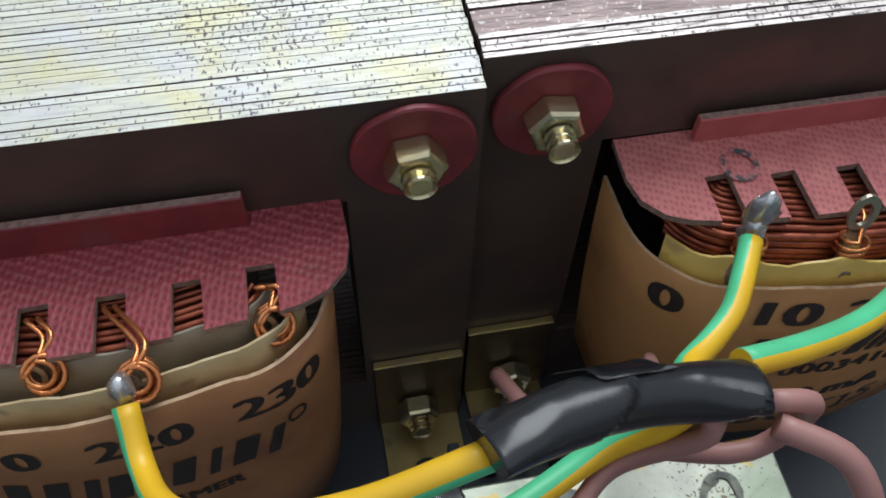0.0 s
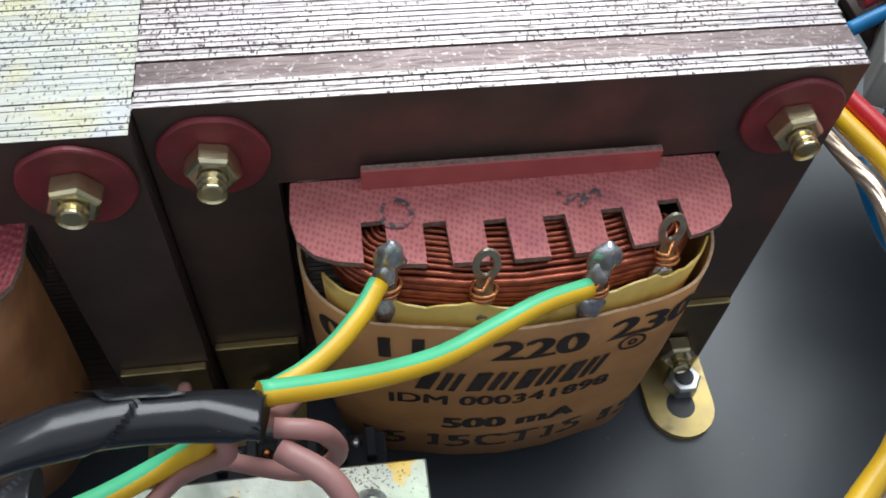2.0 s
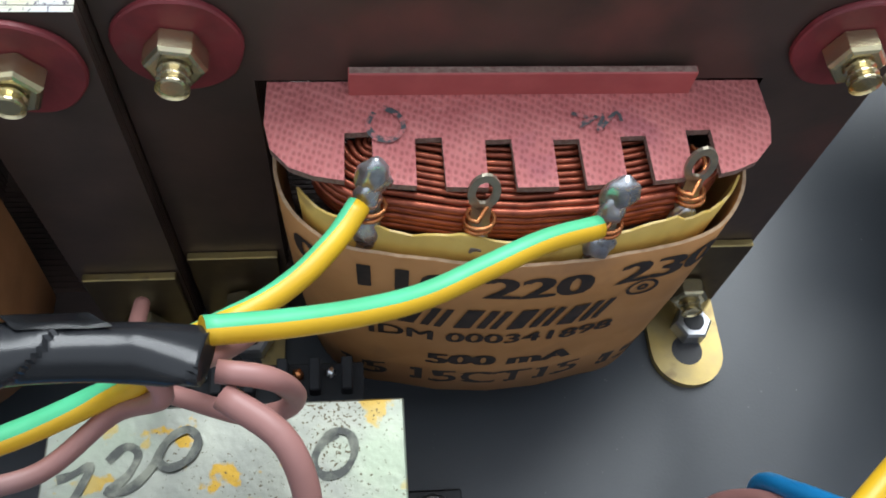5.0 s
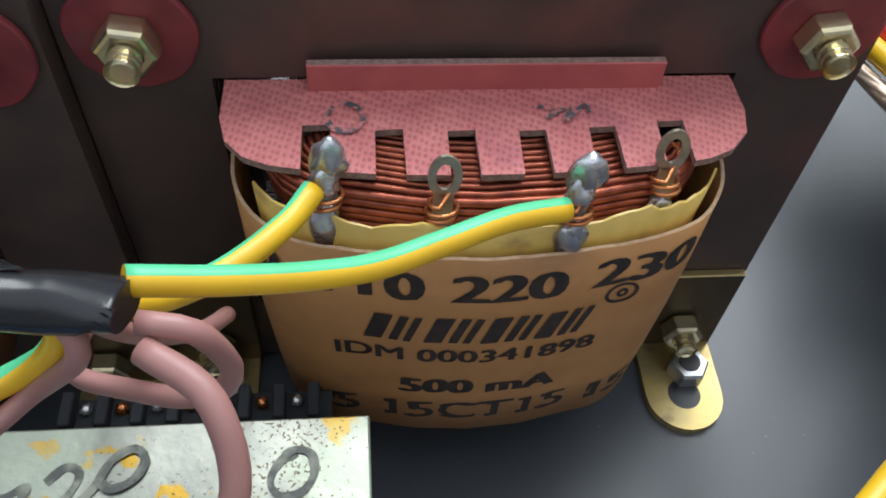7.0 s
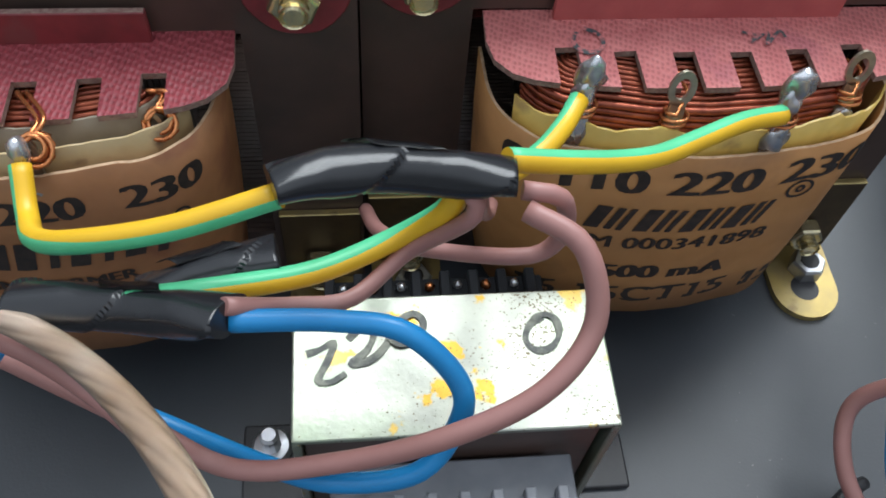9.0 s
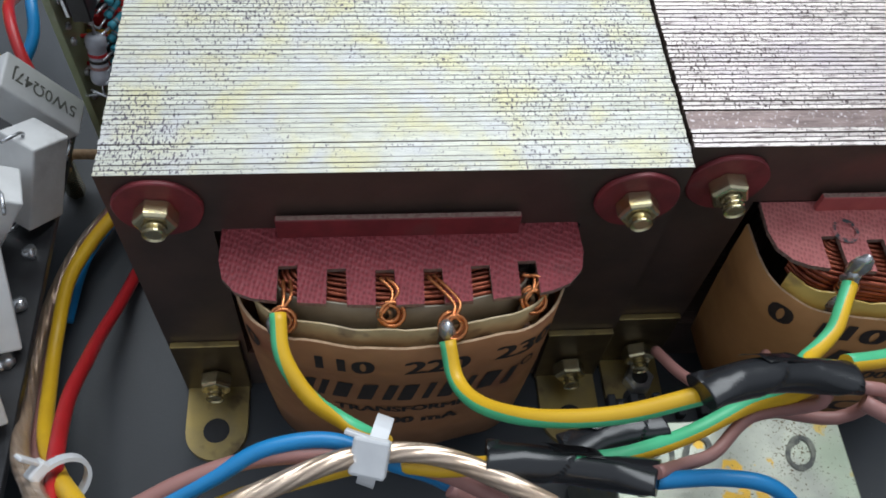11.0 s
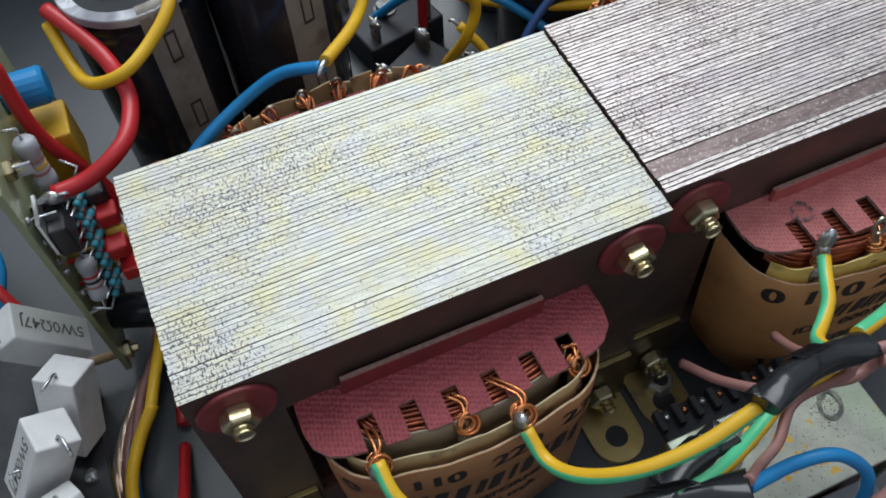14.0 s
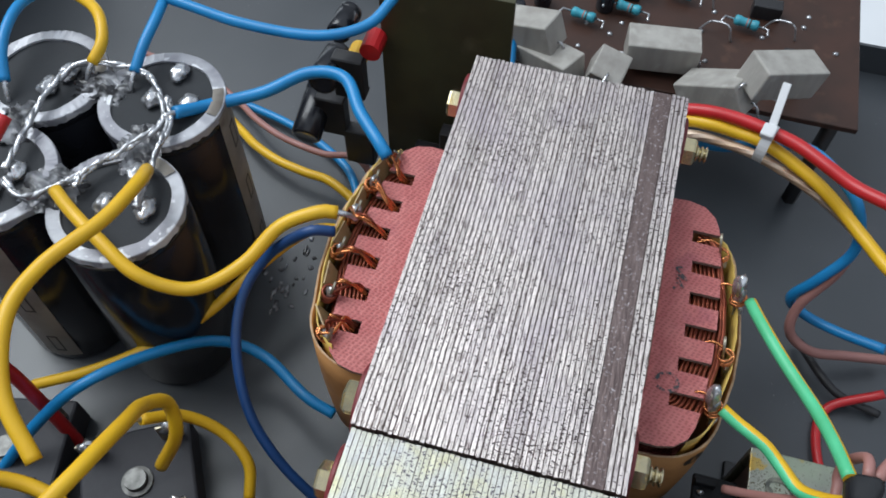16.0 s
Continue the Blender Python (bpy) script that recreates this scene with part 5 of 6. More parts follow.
wire("blue_wire", [(-14.6, 12.0, 2.0), (-14.2, 10.4, 2.2), (-14.1, 9.4, 1.8), (-14.5, 8.2, 1.2), (-14.4, 6.8, 0.3)], [BLUE], 0.16, "blue wire behind the upright board", group="blue wires")
wire("yellow_wire", [(-15.4, 12.2, 2.0), (-15.2, 10.6, 2.2), (-15.1, 9.0, 1.6), (-14.2, 7.4, 0.5), (-13.6, 6.6, 0.2)], [YELLOW], 0.15, "yellow wire behind the upright board", group="yellow wires")


def cement_resistor(parent, x, y, z, rx, ry, rz, text, length=2.1, body=None, spin=math.pi):
    """A white ceramic block resistor with its print and tinned leads."""
    m = Matrix.Translation((x, y, z)) @ Euler([radians(a) for a in (rx, ry, rz)]).to_matrix().to_4x4()
    bm = bmesh.new()
    h = length / 2
    box(bm, -h, h, -0.48, 0.48, -0.48, 0.48, 0.05, 2, 0, m)
    ob = part("cement_resistor", bm, body or CERAMIC, parent, "white ceramic block resistor" if body is None else "dusty ceramic block resistor, greyed in colour for shade")
    for s in (-1, 1):
        bm = bmesh.new()
        tube(bm, [m @ Vector(p) for p in ((s * (h - 0.05), 0, -0.3), (s * (h + 0.10), 0, -0.3), (s * (h + 0.16), 0.02, -0.42), (s * (h + 0.14), 0.05, -0.9))], 0.04, 6)
        part("lead", bm, SOLDER, ob)
    if text:
        bm = letters(text, 0.42, 0, 0.004)
        bmesh.ops.transform(bm, matrix=m @ Matrix.Rotation(math.pi / 2, 4, "X") @ Matrix.Rotation(spin, 4, "Z") @ Matrix.Translation((0, -0.15, 0.486)), verts=bm.verts)
        part("printed_text", bm, INK_GREY, ob, "grey print on the resistor")


lb = thing("output_board", -14.8, 0.3, 2.2, "dark board carrying white block resistors beside the core", "circuit board", "output boards")
bm = bmesh.new()
box(bm, -3.0, 2.45, -6.0, 5.9, -0.1, 0.1, 0.02)
part("board", bm, BLACK_PLASTIC, lb)
for y in (-5.4, 5.3):
    for x in (-2.4, 1.9):
        bm = bmesh.new()
        tube(bm, [Vector((x, y, -2.2)), Vector((x, y, -0.1))], 0.25, 6)
        part("spacer", bm, ZINC, lb)
R = "5W0\u03a947J"
cement_resistor(lb, 1.96, 5.09, 1.54, -83, 57, 5, R)
cement_resistor(lb, 2.24, 3.23, 1.27, -176, -64, 53, "")
cement_resistor(lb, 1.50, 2.10, 1.45, -90, -56, 14, R)
cement_resistor(lb, 1.75, 0.30, 1.0, -162, -49, 96, R)
cement_resistor(lb, 1.75, -1.5, 1.2, -150, -60, 96, "")
for k in range(5):
    bm = bmesh.new()
    blob(bm, (2.08, 1.95 - 1.3 * k, 0.16), 0.17, 0.17, 0.14, 0.25, 0, k, 2)
    part("solder_joint", bm, SOLDER, lb, smooth=True)
resistor(lb, (1.2, 3.4, 0.6), (0.6, 0.8, 0.1), 0.7, 0.16, RES_BLUE, [INK, BROWN])
resistor(lb, (1.1, 2.2, 0.9), (0.2, -0.3, 0.9), 0.9, 0.18, RES_BLUE, [INK, BROWN])

# ======== smoothing capacitors ========


def capacitor(x, y, top, r, stripe_at, blobs, label):
    t = thing("capacitor", x, y, 0, label, "capacitor", "smoothing capacitors")
    bm = bmesh.new()
    lathe(bm, [(0, 0.02), (r - 0.08, 0.02), (r, 0.12), (r, top - 0.5), (r - 0.05, top - 0.42), (r, top - 0.34), (r, top - 0.08), (r - 0.06, top)], 40)
    part("body", bm, CAP_SLEEVE, t, "black shrink sleeve", True)
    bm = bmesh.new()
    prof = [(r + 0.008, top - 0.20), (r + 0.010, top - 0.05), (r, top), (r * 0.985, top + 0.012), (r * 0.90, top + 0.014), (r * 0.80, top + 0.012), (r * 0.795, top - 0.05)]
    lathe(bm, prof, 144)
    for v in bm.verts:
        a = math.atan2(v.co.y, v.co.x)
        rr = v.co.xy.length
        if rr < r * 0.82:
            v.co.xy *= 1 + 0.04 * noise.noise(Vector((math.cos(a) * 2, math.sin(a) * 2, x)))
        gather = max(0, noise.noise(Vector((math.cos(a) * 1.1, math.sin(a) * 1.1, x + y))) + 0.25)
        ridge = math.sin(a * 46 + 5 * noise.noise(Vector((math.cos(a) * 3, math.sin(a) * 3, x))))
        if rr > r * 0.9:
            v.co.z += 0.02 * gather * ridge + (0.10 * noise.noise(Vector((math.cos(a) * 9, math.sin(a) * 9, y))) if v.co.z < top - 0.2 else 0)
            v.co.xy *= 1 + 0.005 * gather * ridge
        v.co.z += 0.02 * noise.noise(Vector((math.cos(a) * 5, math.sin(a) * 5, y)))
    part("sleeve_rim", bm, CAP_RIM, t, "wrinkled rim of the sleeve, its shine painted in pale grey")
    bm = bmesh.new()
    lathe(bm, [(r * 0.84, top - 0.06), (0, top - 0.05)], 40)
    part("bung", bm, CAP_TOP, t, "dark grey end disc")
    bm = bmesh.new()
    n = 8
    rows = []
    for k in range(n + 1):
        a = radians(stripe_at) + (k / n - 0.5) * 0.62
        rows.append([bm.verts.new((rr * math.cos(a), rr * math.sin(a), z)) for rr, z in ((r + 0.012, 0.3), (r + 0.012, top - 0.1), (r - 0.05, top + 0.04), (r * 0.8, top + 0.045))])
    for p, q in zip(rows, rows[1:]):
        for j in range(3):
            bm.faces.new((p[j], q[j], q[j + 1], p[j + 1]))
    st = part("polarity_stripe", bm, CAP_STRIPE, t, "grey printed stripe", True)
    for z in (top - 1.6, top - 3.9, top - 6.2):
        bm = bmesh.new()
        for da, dz, wa, wz in ((-0.09, 0, 0.03, 0.9), (0.07, 0, 0.03, 0.9), (-0.06, 0, 0.16, 0.08), (-0.06, 0.82, 0.16, 0.08)):
            vs = []
            for a_, z_ in ((da, dz), (da + wa, dz), (da + wa, dz + wz), (da, dz + wz)):
                a = radians(stripe_at) + a_
                vs.append(bm.verts.new(((r + 0.02) * math.cos(a), (r + 0.02) * math.sin(a), z + z_)))
            bm.faces.new(vs)
        part("minus_mark", bm, INK, st)
    for k, (bx, by) in enumerate(blobs):
        bm = bmesh.new()
        blob(bm, (bx, by, top + 0.06), 0.30, 0.22, 0.17, 0.2, 0, k + int(x * 7), 3)
        part("solder_terminal", bm, SOLDER, t, "lumpy bright solder", True)
    return t


L8 = "tall black smoothing capacitor standing on the chassis with soldered terminals"
ONE = ((-8.1, 11.1), (-4.75, 11.0), (-4.7, 14.35), (-8.05, 14.4))
TWO = ((4.1, 12.55), (7.35, 12.9), (7.3, 16.1), (4.1, 15.8))
for (x, y), st in zip(ONE, (-72, -74, -60, 190)):
    capacitor(x, y, 8.3, 1.63, st, ((0.75, -0.45), (-0.35, -0.35), (0.5, 0.75)) if y < 12 else ((0.4, -0.6), (-0.4, -0.5)), L8)
for (x, y), st in zip(TWO, (-20, -80, -60, 190)):
    capacitor(x, y, 6.8, 1.58, st, ((0.9, -0.1), (-0.1, 0.2), (0.0, -0.75)) if y < 13 else ((0.2, -0.6), (-0.4, -0.3)), L8)


GLUE = mat("clear_shrivelled_glue", (0.42, 0.43, 0.46), (0.06, 0.06, 0.066), 0.15, 0, 190, stain_or_glint=(0.62, 0.63, 0.65), stain_scale=330, stain_at=0.62, bump=1.0, bump_scale=330, ramp=(0.40, 0.56), coat=0.5)


def glue(x, y, z, sx, sy, turn, seed):
    """A crinkled web of glue and film between two capacitors."""
    bm = bmesh.new()
    n, m = 22, 14
    grid = []
    for i in range(n + 1):
        row = []
        for j in range(m + 1):
            u, v = i / n * 2 - 1, j / m * 2 - 1
            edge = 1 + 0.35 * noise.noise(Vector((u * 2.2, v * 2.2, seed)))
            h = 0.16 * noise.noise(Vector((u * 4, v * 4, seed + 2))) + 0.10 * noise.noise(Vector((u * 10, v * 10, seed + 4)))
            row.append(bm.verts.new((u * sx * edge, v * sy * edge, h - 0.35 * (u * u + v * v) * 0.4)))
        grid.append(row)
    for a, b in zip(grid, grid[1:]):
        for j in range(m):
            bm.faces.new((a[j], a[j + 1], b[j + 1], b[j])).smooth = True
    bmesh.ops.solidify(bm, geom=bm.faces[:], thickness=0.05)
    ob = part("glue_patch", bm, GLUE)
    ob.matrix_basis = at_cm(x, y, z, 0, 0, turn)
    tagged(ob, "clear crinkled glue and shrivelled film between capacitors", "glue", "glue patches")


for k, (x, y, sx, sy, turn) in enumerate(((-6.4, 11.0, 0.62, 0.45, 10), (-4.7, 12.7, 0.45, 0.75, 5), (-6.3, 14.4, 0.6, 0.45, 0), (-8.0, 12.8, 0.5, 0.7, 0))):
    glue(x, y, 8.42, sx * 1.3, sy * 1.25, turn, k * 3.7)
for k, (x, y, sx, sy, turn) in enumerate(((5.72, 12.75, 0.6, 0.4, 12), (4.1, 14.2, 0.5, 0.6, 0), (7.35, 14.5, 0.4, 0.55, 0), (5.7, 16.0, 0.55, 0.4, 8))):
    glue(x, y, 6.92, sx * 1.3, sy * 1.25, turn, k * 2.9 + 20)

# dried drips of glue on the chassis beside the capacitors
rnd = random.Random(63)
bm = bmesh.new()
for k in range(26):
    x, y = rnd.gauss(6.6, 0.95), rnd.gauss(10.3, 0.42)
    blob(bm, (x, y, 0.02), rnd.uniform(0.04, 0.17), rnd.uniform(0.03, 0.09), rnd.uniform(0.02, 0.05), 0.35, 0, k, 2)
tagged(part("glue_drips", bm, GLUE, None, "", True), "small shiny dried drips of glue on the chassis floor", "glue", kind="stuff")


def bus(pts, z, label):
    bm = bmesh.new()
    o = Vector((pts[0][0], pts[0][1], z))
    line = spline([Vector((p[0], p[1], z + (p[2] if len(p) > 2 else 0))) - o for p in pts], 0.06)
    for ph in (0, math.pi):
        tw = []
        for k, p in enumerate(line):
            t = (line[min(k + 1, len(line) - 1)] - line[max(k - 1, 0)]).normalized()
            u = t.cross(Vector((0, 0, 1))).normalized()
            a = k * 0.17 + ph + 3 * noise.noise(p * 1.6)
            w = 0.06 * noise.noise(p * 0.9 + o) * u + 0.05 * noise.noise(p * 1.1) * Vector((0, 0, 1))
            tw.append(p + w + 0.035 * (math.cos(a) * u + math.sin(a) * Vector((0, 0, 1))))
        tube(bm, tw, lambda f: 0.06 + 0.05 * max(-0.3, noise.noise(Vector((f * 22, z + ph, pts[0][0])))), 8)
    ob = part("bus_wire", bm, SOLDER)
    ob.location = o * CM
    tagged(ob, label, "wire", "tinned bus wires")


BL = "twisted tinned copper bus wire soldered across the capacitors"
bus([(-9.6, 11.6), (-9.0, 11.4), (-8.2, 11.55), (-7.0, 11.5), (-6.0, 11.75), (-5.3, 11.6), (-4.7, 11.3)], 8.5, BL)
bus([(-8.4, 10.75), (-7.4, 10.7), (-6.6, 10.7), (-5.6, 10.5), (-4.9, 10.8)], 8.55, BL)
bus([(-4.3, 11.8), (-4.4, 12.4), (-5.0, 13.0), (-6.2, 13.6), (-7.4, 13.9), (-8.6, 13.7)], 8.55, BL)
bus([(-4.5, 11.7), (-4.2, 12.1), (-4.5, 12.7), (-5.2, 13.6)], 8.6, BL)
bus([(3.95, 11.9), (5.0, 12.05), (5.6, 12.15), (6.4, 12.2), (7.2, 12.6)], 7.1, BL)
bus([(4.1, 13.5), (4.7, 13.35), (5.5, 12.9), (6.4, 12.4), (7.2, 12.8), (7.75, 13.4)], 7.1, BL)
bus([(7.75, 13.4), (7.85, 14.2), (7.6, 15.2), (6.8, 15.5), (5.87, 15.5), (5.0, 15.4), (4.14, 15.3)], 7.1, BL)
bus([(4.7, 13.4), (4.0, 13.95), (3.6, 14.5), (3.9, 15.2)], 7.1, BL)
wire("yellow_wire", [(-4.47, 12.24, 9.17), (-3.28, 12.29, 8.22), (-2.5, 11.85, 7.28), (-2.33, 10.93, 6.77), (-2.75, 9.7, 6.79), (-3.51, 8.32, 7.17), (-4.57, 7.09, 7.54)], [YELLOW], 0.15, "yellow wire from a capacitor to a transformer tag", group="yellow wires", bare="se")
wire("yellow_wire", [(-5.5, 10.43, 8.8), (-3.74, 10.23, 8.41), (-2.02, 9.83, 7.99), (-0.79, 9.9, 7.04), (0.05, 10.24, 5.81), (0.56, 10.21, 4.74), (0.19, 10.09, 3.8), (-0.26, 10.63, 2.46)], [YELLOW], 0.165, "yellow wire arching from a capacitor to the rectifier", group="yellow wires", bare="s")
wire("yellow_wire", [(-7.18, 10.27, 8.62), (-7.36, 9.43, 8.39), (-8.05, 8.8, 8.06), (-8.8, 8.36, 7.86), (-9.54, 8.81, 7.46), (-9.87, 9.64, 7.31), (-10.09, 10.81, 7.79)], [YELLOW], 0.15, "yellow wire looping down from a capacitor", group="yellow wires", bare="s")
wire("yellow_wire", [(5.02, 12.12, 7.08), (4.08, 11.53, 8.11), (2.71, 11.53, 8.57), (1.28, 12.06, 8.77), (0.07, 12.12, 8.81), (-1.19, 11.65, 8.37), (-2.07, 10.76, 7.81)], [YELLOW], 0.16, "yellow wire curving away from a capacitor terminal", group="yellow wires", bare="s")
wire("yellow_wire", [(3.9, 13.85, 7.12), (3.45, 13.2, 7.2), (2.95, 12.3, 7.15), (2.5, 11.3, 6.85), (2.55, 10.4, 6.5), (2.9, 9.8, 6.4), (3.63, 9.21, 6.48), (4.49, 8.68, 6.85), (4.96, 7.9, 7.07), (5.1, 7.5, 7)], [YELLOW], 0.16, "yellow wire sagging from a capacitor to the transformer", group="yellow wires", bare="se")
wire("yellow_wire", [(7.3, 8.2, 2.8), (6.89, 9.32, 2.91), (5.38, 10.23, 3.01), (3.79, 11.03, 2.87), (2.67, 12.2, 2.47), (1.81, 13.67, 1.91), (1.13, 15.28, 1.42)], [YELLOW], 0.15, "yellow wire running low behind the core", group="yellow wires")
wire("yellow_wire", [(0.5, 11.33, 3.15), (1.09, 10.68, 2.38), (1.13, 9.76, 1.72), (0.68, 8.99, 1.22), (-0.05, 8.75, 0.76)], [YELLOW], 0.15, "yellow wire from the rectifier down to the chassis", group="yellow wires", bare="s")
wire("blue_wire", [(4.6, 7.4, 7), (4.36, 7.97, 7.1), (4.13, 8.95, 6.04), (3.31, 9.36, 5.43), (2.24, 9.21, 4.91), (1.19, 8.68, 4.04), (0.49, 7.86, 3.2), (0.01, 6.77, 2.31), (-0.1, 6, 1.6)], [BLUE_DARK], 0.125, "dark blue wire dropping behind the transformer", group="blue wires")
wire("blue_wire", [(-1.08, 15.19, 0.93), (-0.06, 14.1, 2.42), (0.88, 13.03, 3.34), (2.21, 11.92, 3), (3.32, 10.77, 2.21), (3.46, 9.58, 1.68), (2.64, 8.09, 1.75), (2.4, 7.2, 1.6)], [BLUE], 0.15, "blue wire lying low behind the transformer", group="blue wires")
wire("blue_wire", [(6.79, 12.24, 7.08), (7.63, 11.63, 6.68), (8.28, 10.57, 6.73), (8.86, 9.52, 7.13), (8.8, 8.54, 7.29), (8, 7.9, 7.12), (7.27, 7.21, 7.07), (7, 6.9, 6.9)], [BLUE], 0.16, "blue wire arching from a capacitor to the transformer", group="blue wires", bare="s")
wire("blue_wire", [(-4.66, 7.08, 7.42), (-5.54, 7.82, 6.9), (-6.56, 8.02, 6.24), (-7.76, 7.7, 5.72), (-8.79, 7.04, 5.35)], [BLUE], 0.15, "blue wire curling round the coil of the gold transformer", group="blue wires")
wire("blue_wire", [(10.0, 14.88, 7.8), (9.85, 13.1, 7.6), (9.7, 11.5, 7.5), (9.8, 9.6, 7.5), (10.4, 8.45, 7.6), (11.35, 8.0, 7.8)], [BLUE], 0.14, "blue wire sagging to the upright driver board", group="blue wires")
wire("blue_wire", [(7.75, 13.75, 7.1), (8.42, 13.7, 7.45), (9.25, 13.7, 7.6), (10.3, 13.9, 7.5), (11.4, 14.2, 7.2)], [BLUE], 0.14, "blue wire leaving a capacitor terminal", group="blue wires", bare="s")
wire("blue_wire", [(6.6, 16.7, 7.1), (7.2, 16.95, 7.5), (7.9, 17.1, 7.7), (8.8, 17.25, 7.6), (10.0, 17.2, 7.2)], [BLUE], 0.14, "blue wire above the far capacitors", group="blue wires", bare="s")
wire("yellow_wire", [(7.7, 14.87, 7.15), (8.2, 14.75, 7.45), (8.8, 15.05, 7.6), (9.3, 15.6, 7.5), (9.9, 16.6, 7.2)], [YELLOW], 0.15, "short yellow wire rising from a capacitor terminal", group="yellow wires", bare="s")
wire("red_wire", [(-4.5, 13.36, 10.34), (-2.8, 14.14, 9.4), (-1.27, 14.69, 8.05), (-0.1, 14.86, 6.45), (0.5, 14.61, 4.61), (0.45, 14.26, 2.48), (0.22, 13.85, 0.2)], [RED], 0.17, "red wire arching over to the rectifier", group="red wires")
wire("red_wire", [(4.4, 14.6, 8.9), (2.9, 14.8, 8.3), (1.5, 15.0, 7.0), (0.9, 15.6, 4.5), (0.7, 16.0, 3.0), (0.4, 16.4, 0.8)], [RED], 0.16, "red wire dropping between the capacitor groups", group="red wires")
wire("blue_wire", [(1.9, 24.6, 1.2), (2.6, 22.8, 2.0), (2.7, 21.1, 2.1), (3.3, 20.1, 1.8), (4.4, 19.4, 1.0)], [BLUE], 0.15, "blue wire lying behind the capacitors", group="blue wires")
wire("blue_wire", [(0.6, 23.4, 0.8), (1.4, 22.7, 1.4), (2.2, 21.9, 1.5), (2.8, 20.8, 0.9)], [BLUE], 0.15, "blue wire crossing another behind the capacitors", group="blue wires")
wire("brown_wire", [(3.4, 25.2, 2.2), (3.0, 22.1, 2.4), (2.3, 20.8, 2.1), (2.2, 19.4, 0.9)], [BROWN], 0.14, "brown wire dropping behind the capacitors", group="brown wires")
mod = thing("black_module", 6.4, 22.9, 0, "glossy black plastic module on the chassis behind the capacitors", "module")
bm = bmesh.new()
box(bm, -1.5, 1.5, -1.3, 1.3, 0.0, 2.4, 0.12, 3)
part("case", bm, CAP_SLEEVE, mod)
for k in range(3):
    bm = bmesh.new()
    box(bm, -1.1 + 0.85 * k, -0.7 + 0.85 * k, -0.1, 0.5, 2.38, 2.75, 0.05, 2)
    part("terminal", bm, TIN, mod)
wire("yellow_wire", [(9.0, 8.2, 0.9), (10.06, 9.93, 0.8), (10.24, 10.96, 0.8), (10.54, 12.04, 0.7), (11.01, 13.01, 0.6), (11.68, 13.9, 0.4), (12.6, 15.4, 0.3), (13.4, 18.4, 0.2)], [YELLOW], 0.15, "yellow wire lying on the chassis behind the coil", group="yellow wires")
wire("brown_wire", [(9.4, 7.9, 0.8), (11.0, 9.3, 1.0), (10.97, 10.61, 1.0), (11.33, 12.11, 0.9), (12.0, 13.36, 0.7), (12.7, 14.3, 0.5), (13.6, 16.0, 0.4), (14.2, 18.6, 0.2)], [BROWN], 0.11, "pale brown wire lying on the chassis behind the coil", group="brown wires")
wire("blue_wire", [(8.3, 8.8, 0.3), (9.6, 9.0, 0.3), (10.8, 9.6, 0.3), (11.6, 10.6, 0.3), (12.4, 12.4, 0.3), (13.0, 15.0, 0.3)], [BLUE], 0.14, "blue wire lying on the chassis behind the coil", group="blue wires")

# ======== bridge rectifiers ========
def rectifier(x, y, turn):
    t = thing("bridge_rectifier", x, y, 0, "square black bridge rectifier bolted to the chassis", "rectifier", "bridge rectifiers", turn)
    bm = bmesh.new()
    box(bm, -1.45, 1.45, -1.45, 1.45, 0.01, 1.15, 0.08, 2)
    part("case", bm, RECTIFIER_CASE, t)
    bm = bmesh.new()
    lathe(bm, [(0, 1.15), (0.40, 1.16), (0.40, 1.22), (0.3, 1.24), (0.28, 1.42), (0, 1.44)], 20)
    part("screw", bm, STEEL_DULL, t)
    for k, (a, b) in enumerate(((-1, -1), (1, -1), (1, 1), (-1, 1))):
        bm = bmesh.new()
        box(bm, a * 1.0 - 0.04, a * 1.0 + 0.04, b * 1.0 - 0.3, b * 1.0 + 0.3, 1.1, 1.9, 0.02)
        lug = part("terminal", bm, TIN, t)
        bm = bmesh.new()
        blob(bm, (a * 1.0, b * 1.0, 1.75), 0.16, 0.22, 0.24, 0.35, 0, k + int(x), 2)
        part("solder", bm, SOLDER, lug, smooth=True)


rectifier(-0.5, 11.55, 30)
rectifier(-0.6, 15.2, 12)

# ======== driver board and far parts ========
db = thing("driver_board", 11.6, 4.9, 0, "dark olive circuit board standing upright behind the core", "circuit board")
bm = bmesh.new()
box(bm, -0.08, 0.08, 0, 3.6, 0.4, 8.2, 0.012)
part("board", bm, mat("dark_olive_board", (0.07, 0.07, 0.035), (0.05, 0.045, 0.025), 0.4, 0, 60, stain_or_glint=(0.11, 0.10, 0.06), stain_scale=70), db)
for k, (y, z) in enumerate(((3.9, 4.4), (4.6, 2.6), (3.8, 1.4), (0.8, 2.2), (1.6, 1.2))):
    bm = bmesh.new()
    box(bm, -1.0, -0.55, y, y + 0.9, z, z + 1.5, 0.04)
    for j in range(3):
        tube(bm, [Vector((-0.78, y + 0.2 + 0.25 * j, z)), Vector((-0.5, y + 0.2 + 0.25 * j, z - 0.4)), Vector((-0.08, y + 0.2 + 0.25 * j, z - 0.4))], 0.04, 5)
    part("transistor", bm, BLACK_PLASTIC, db)
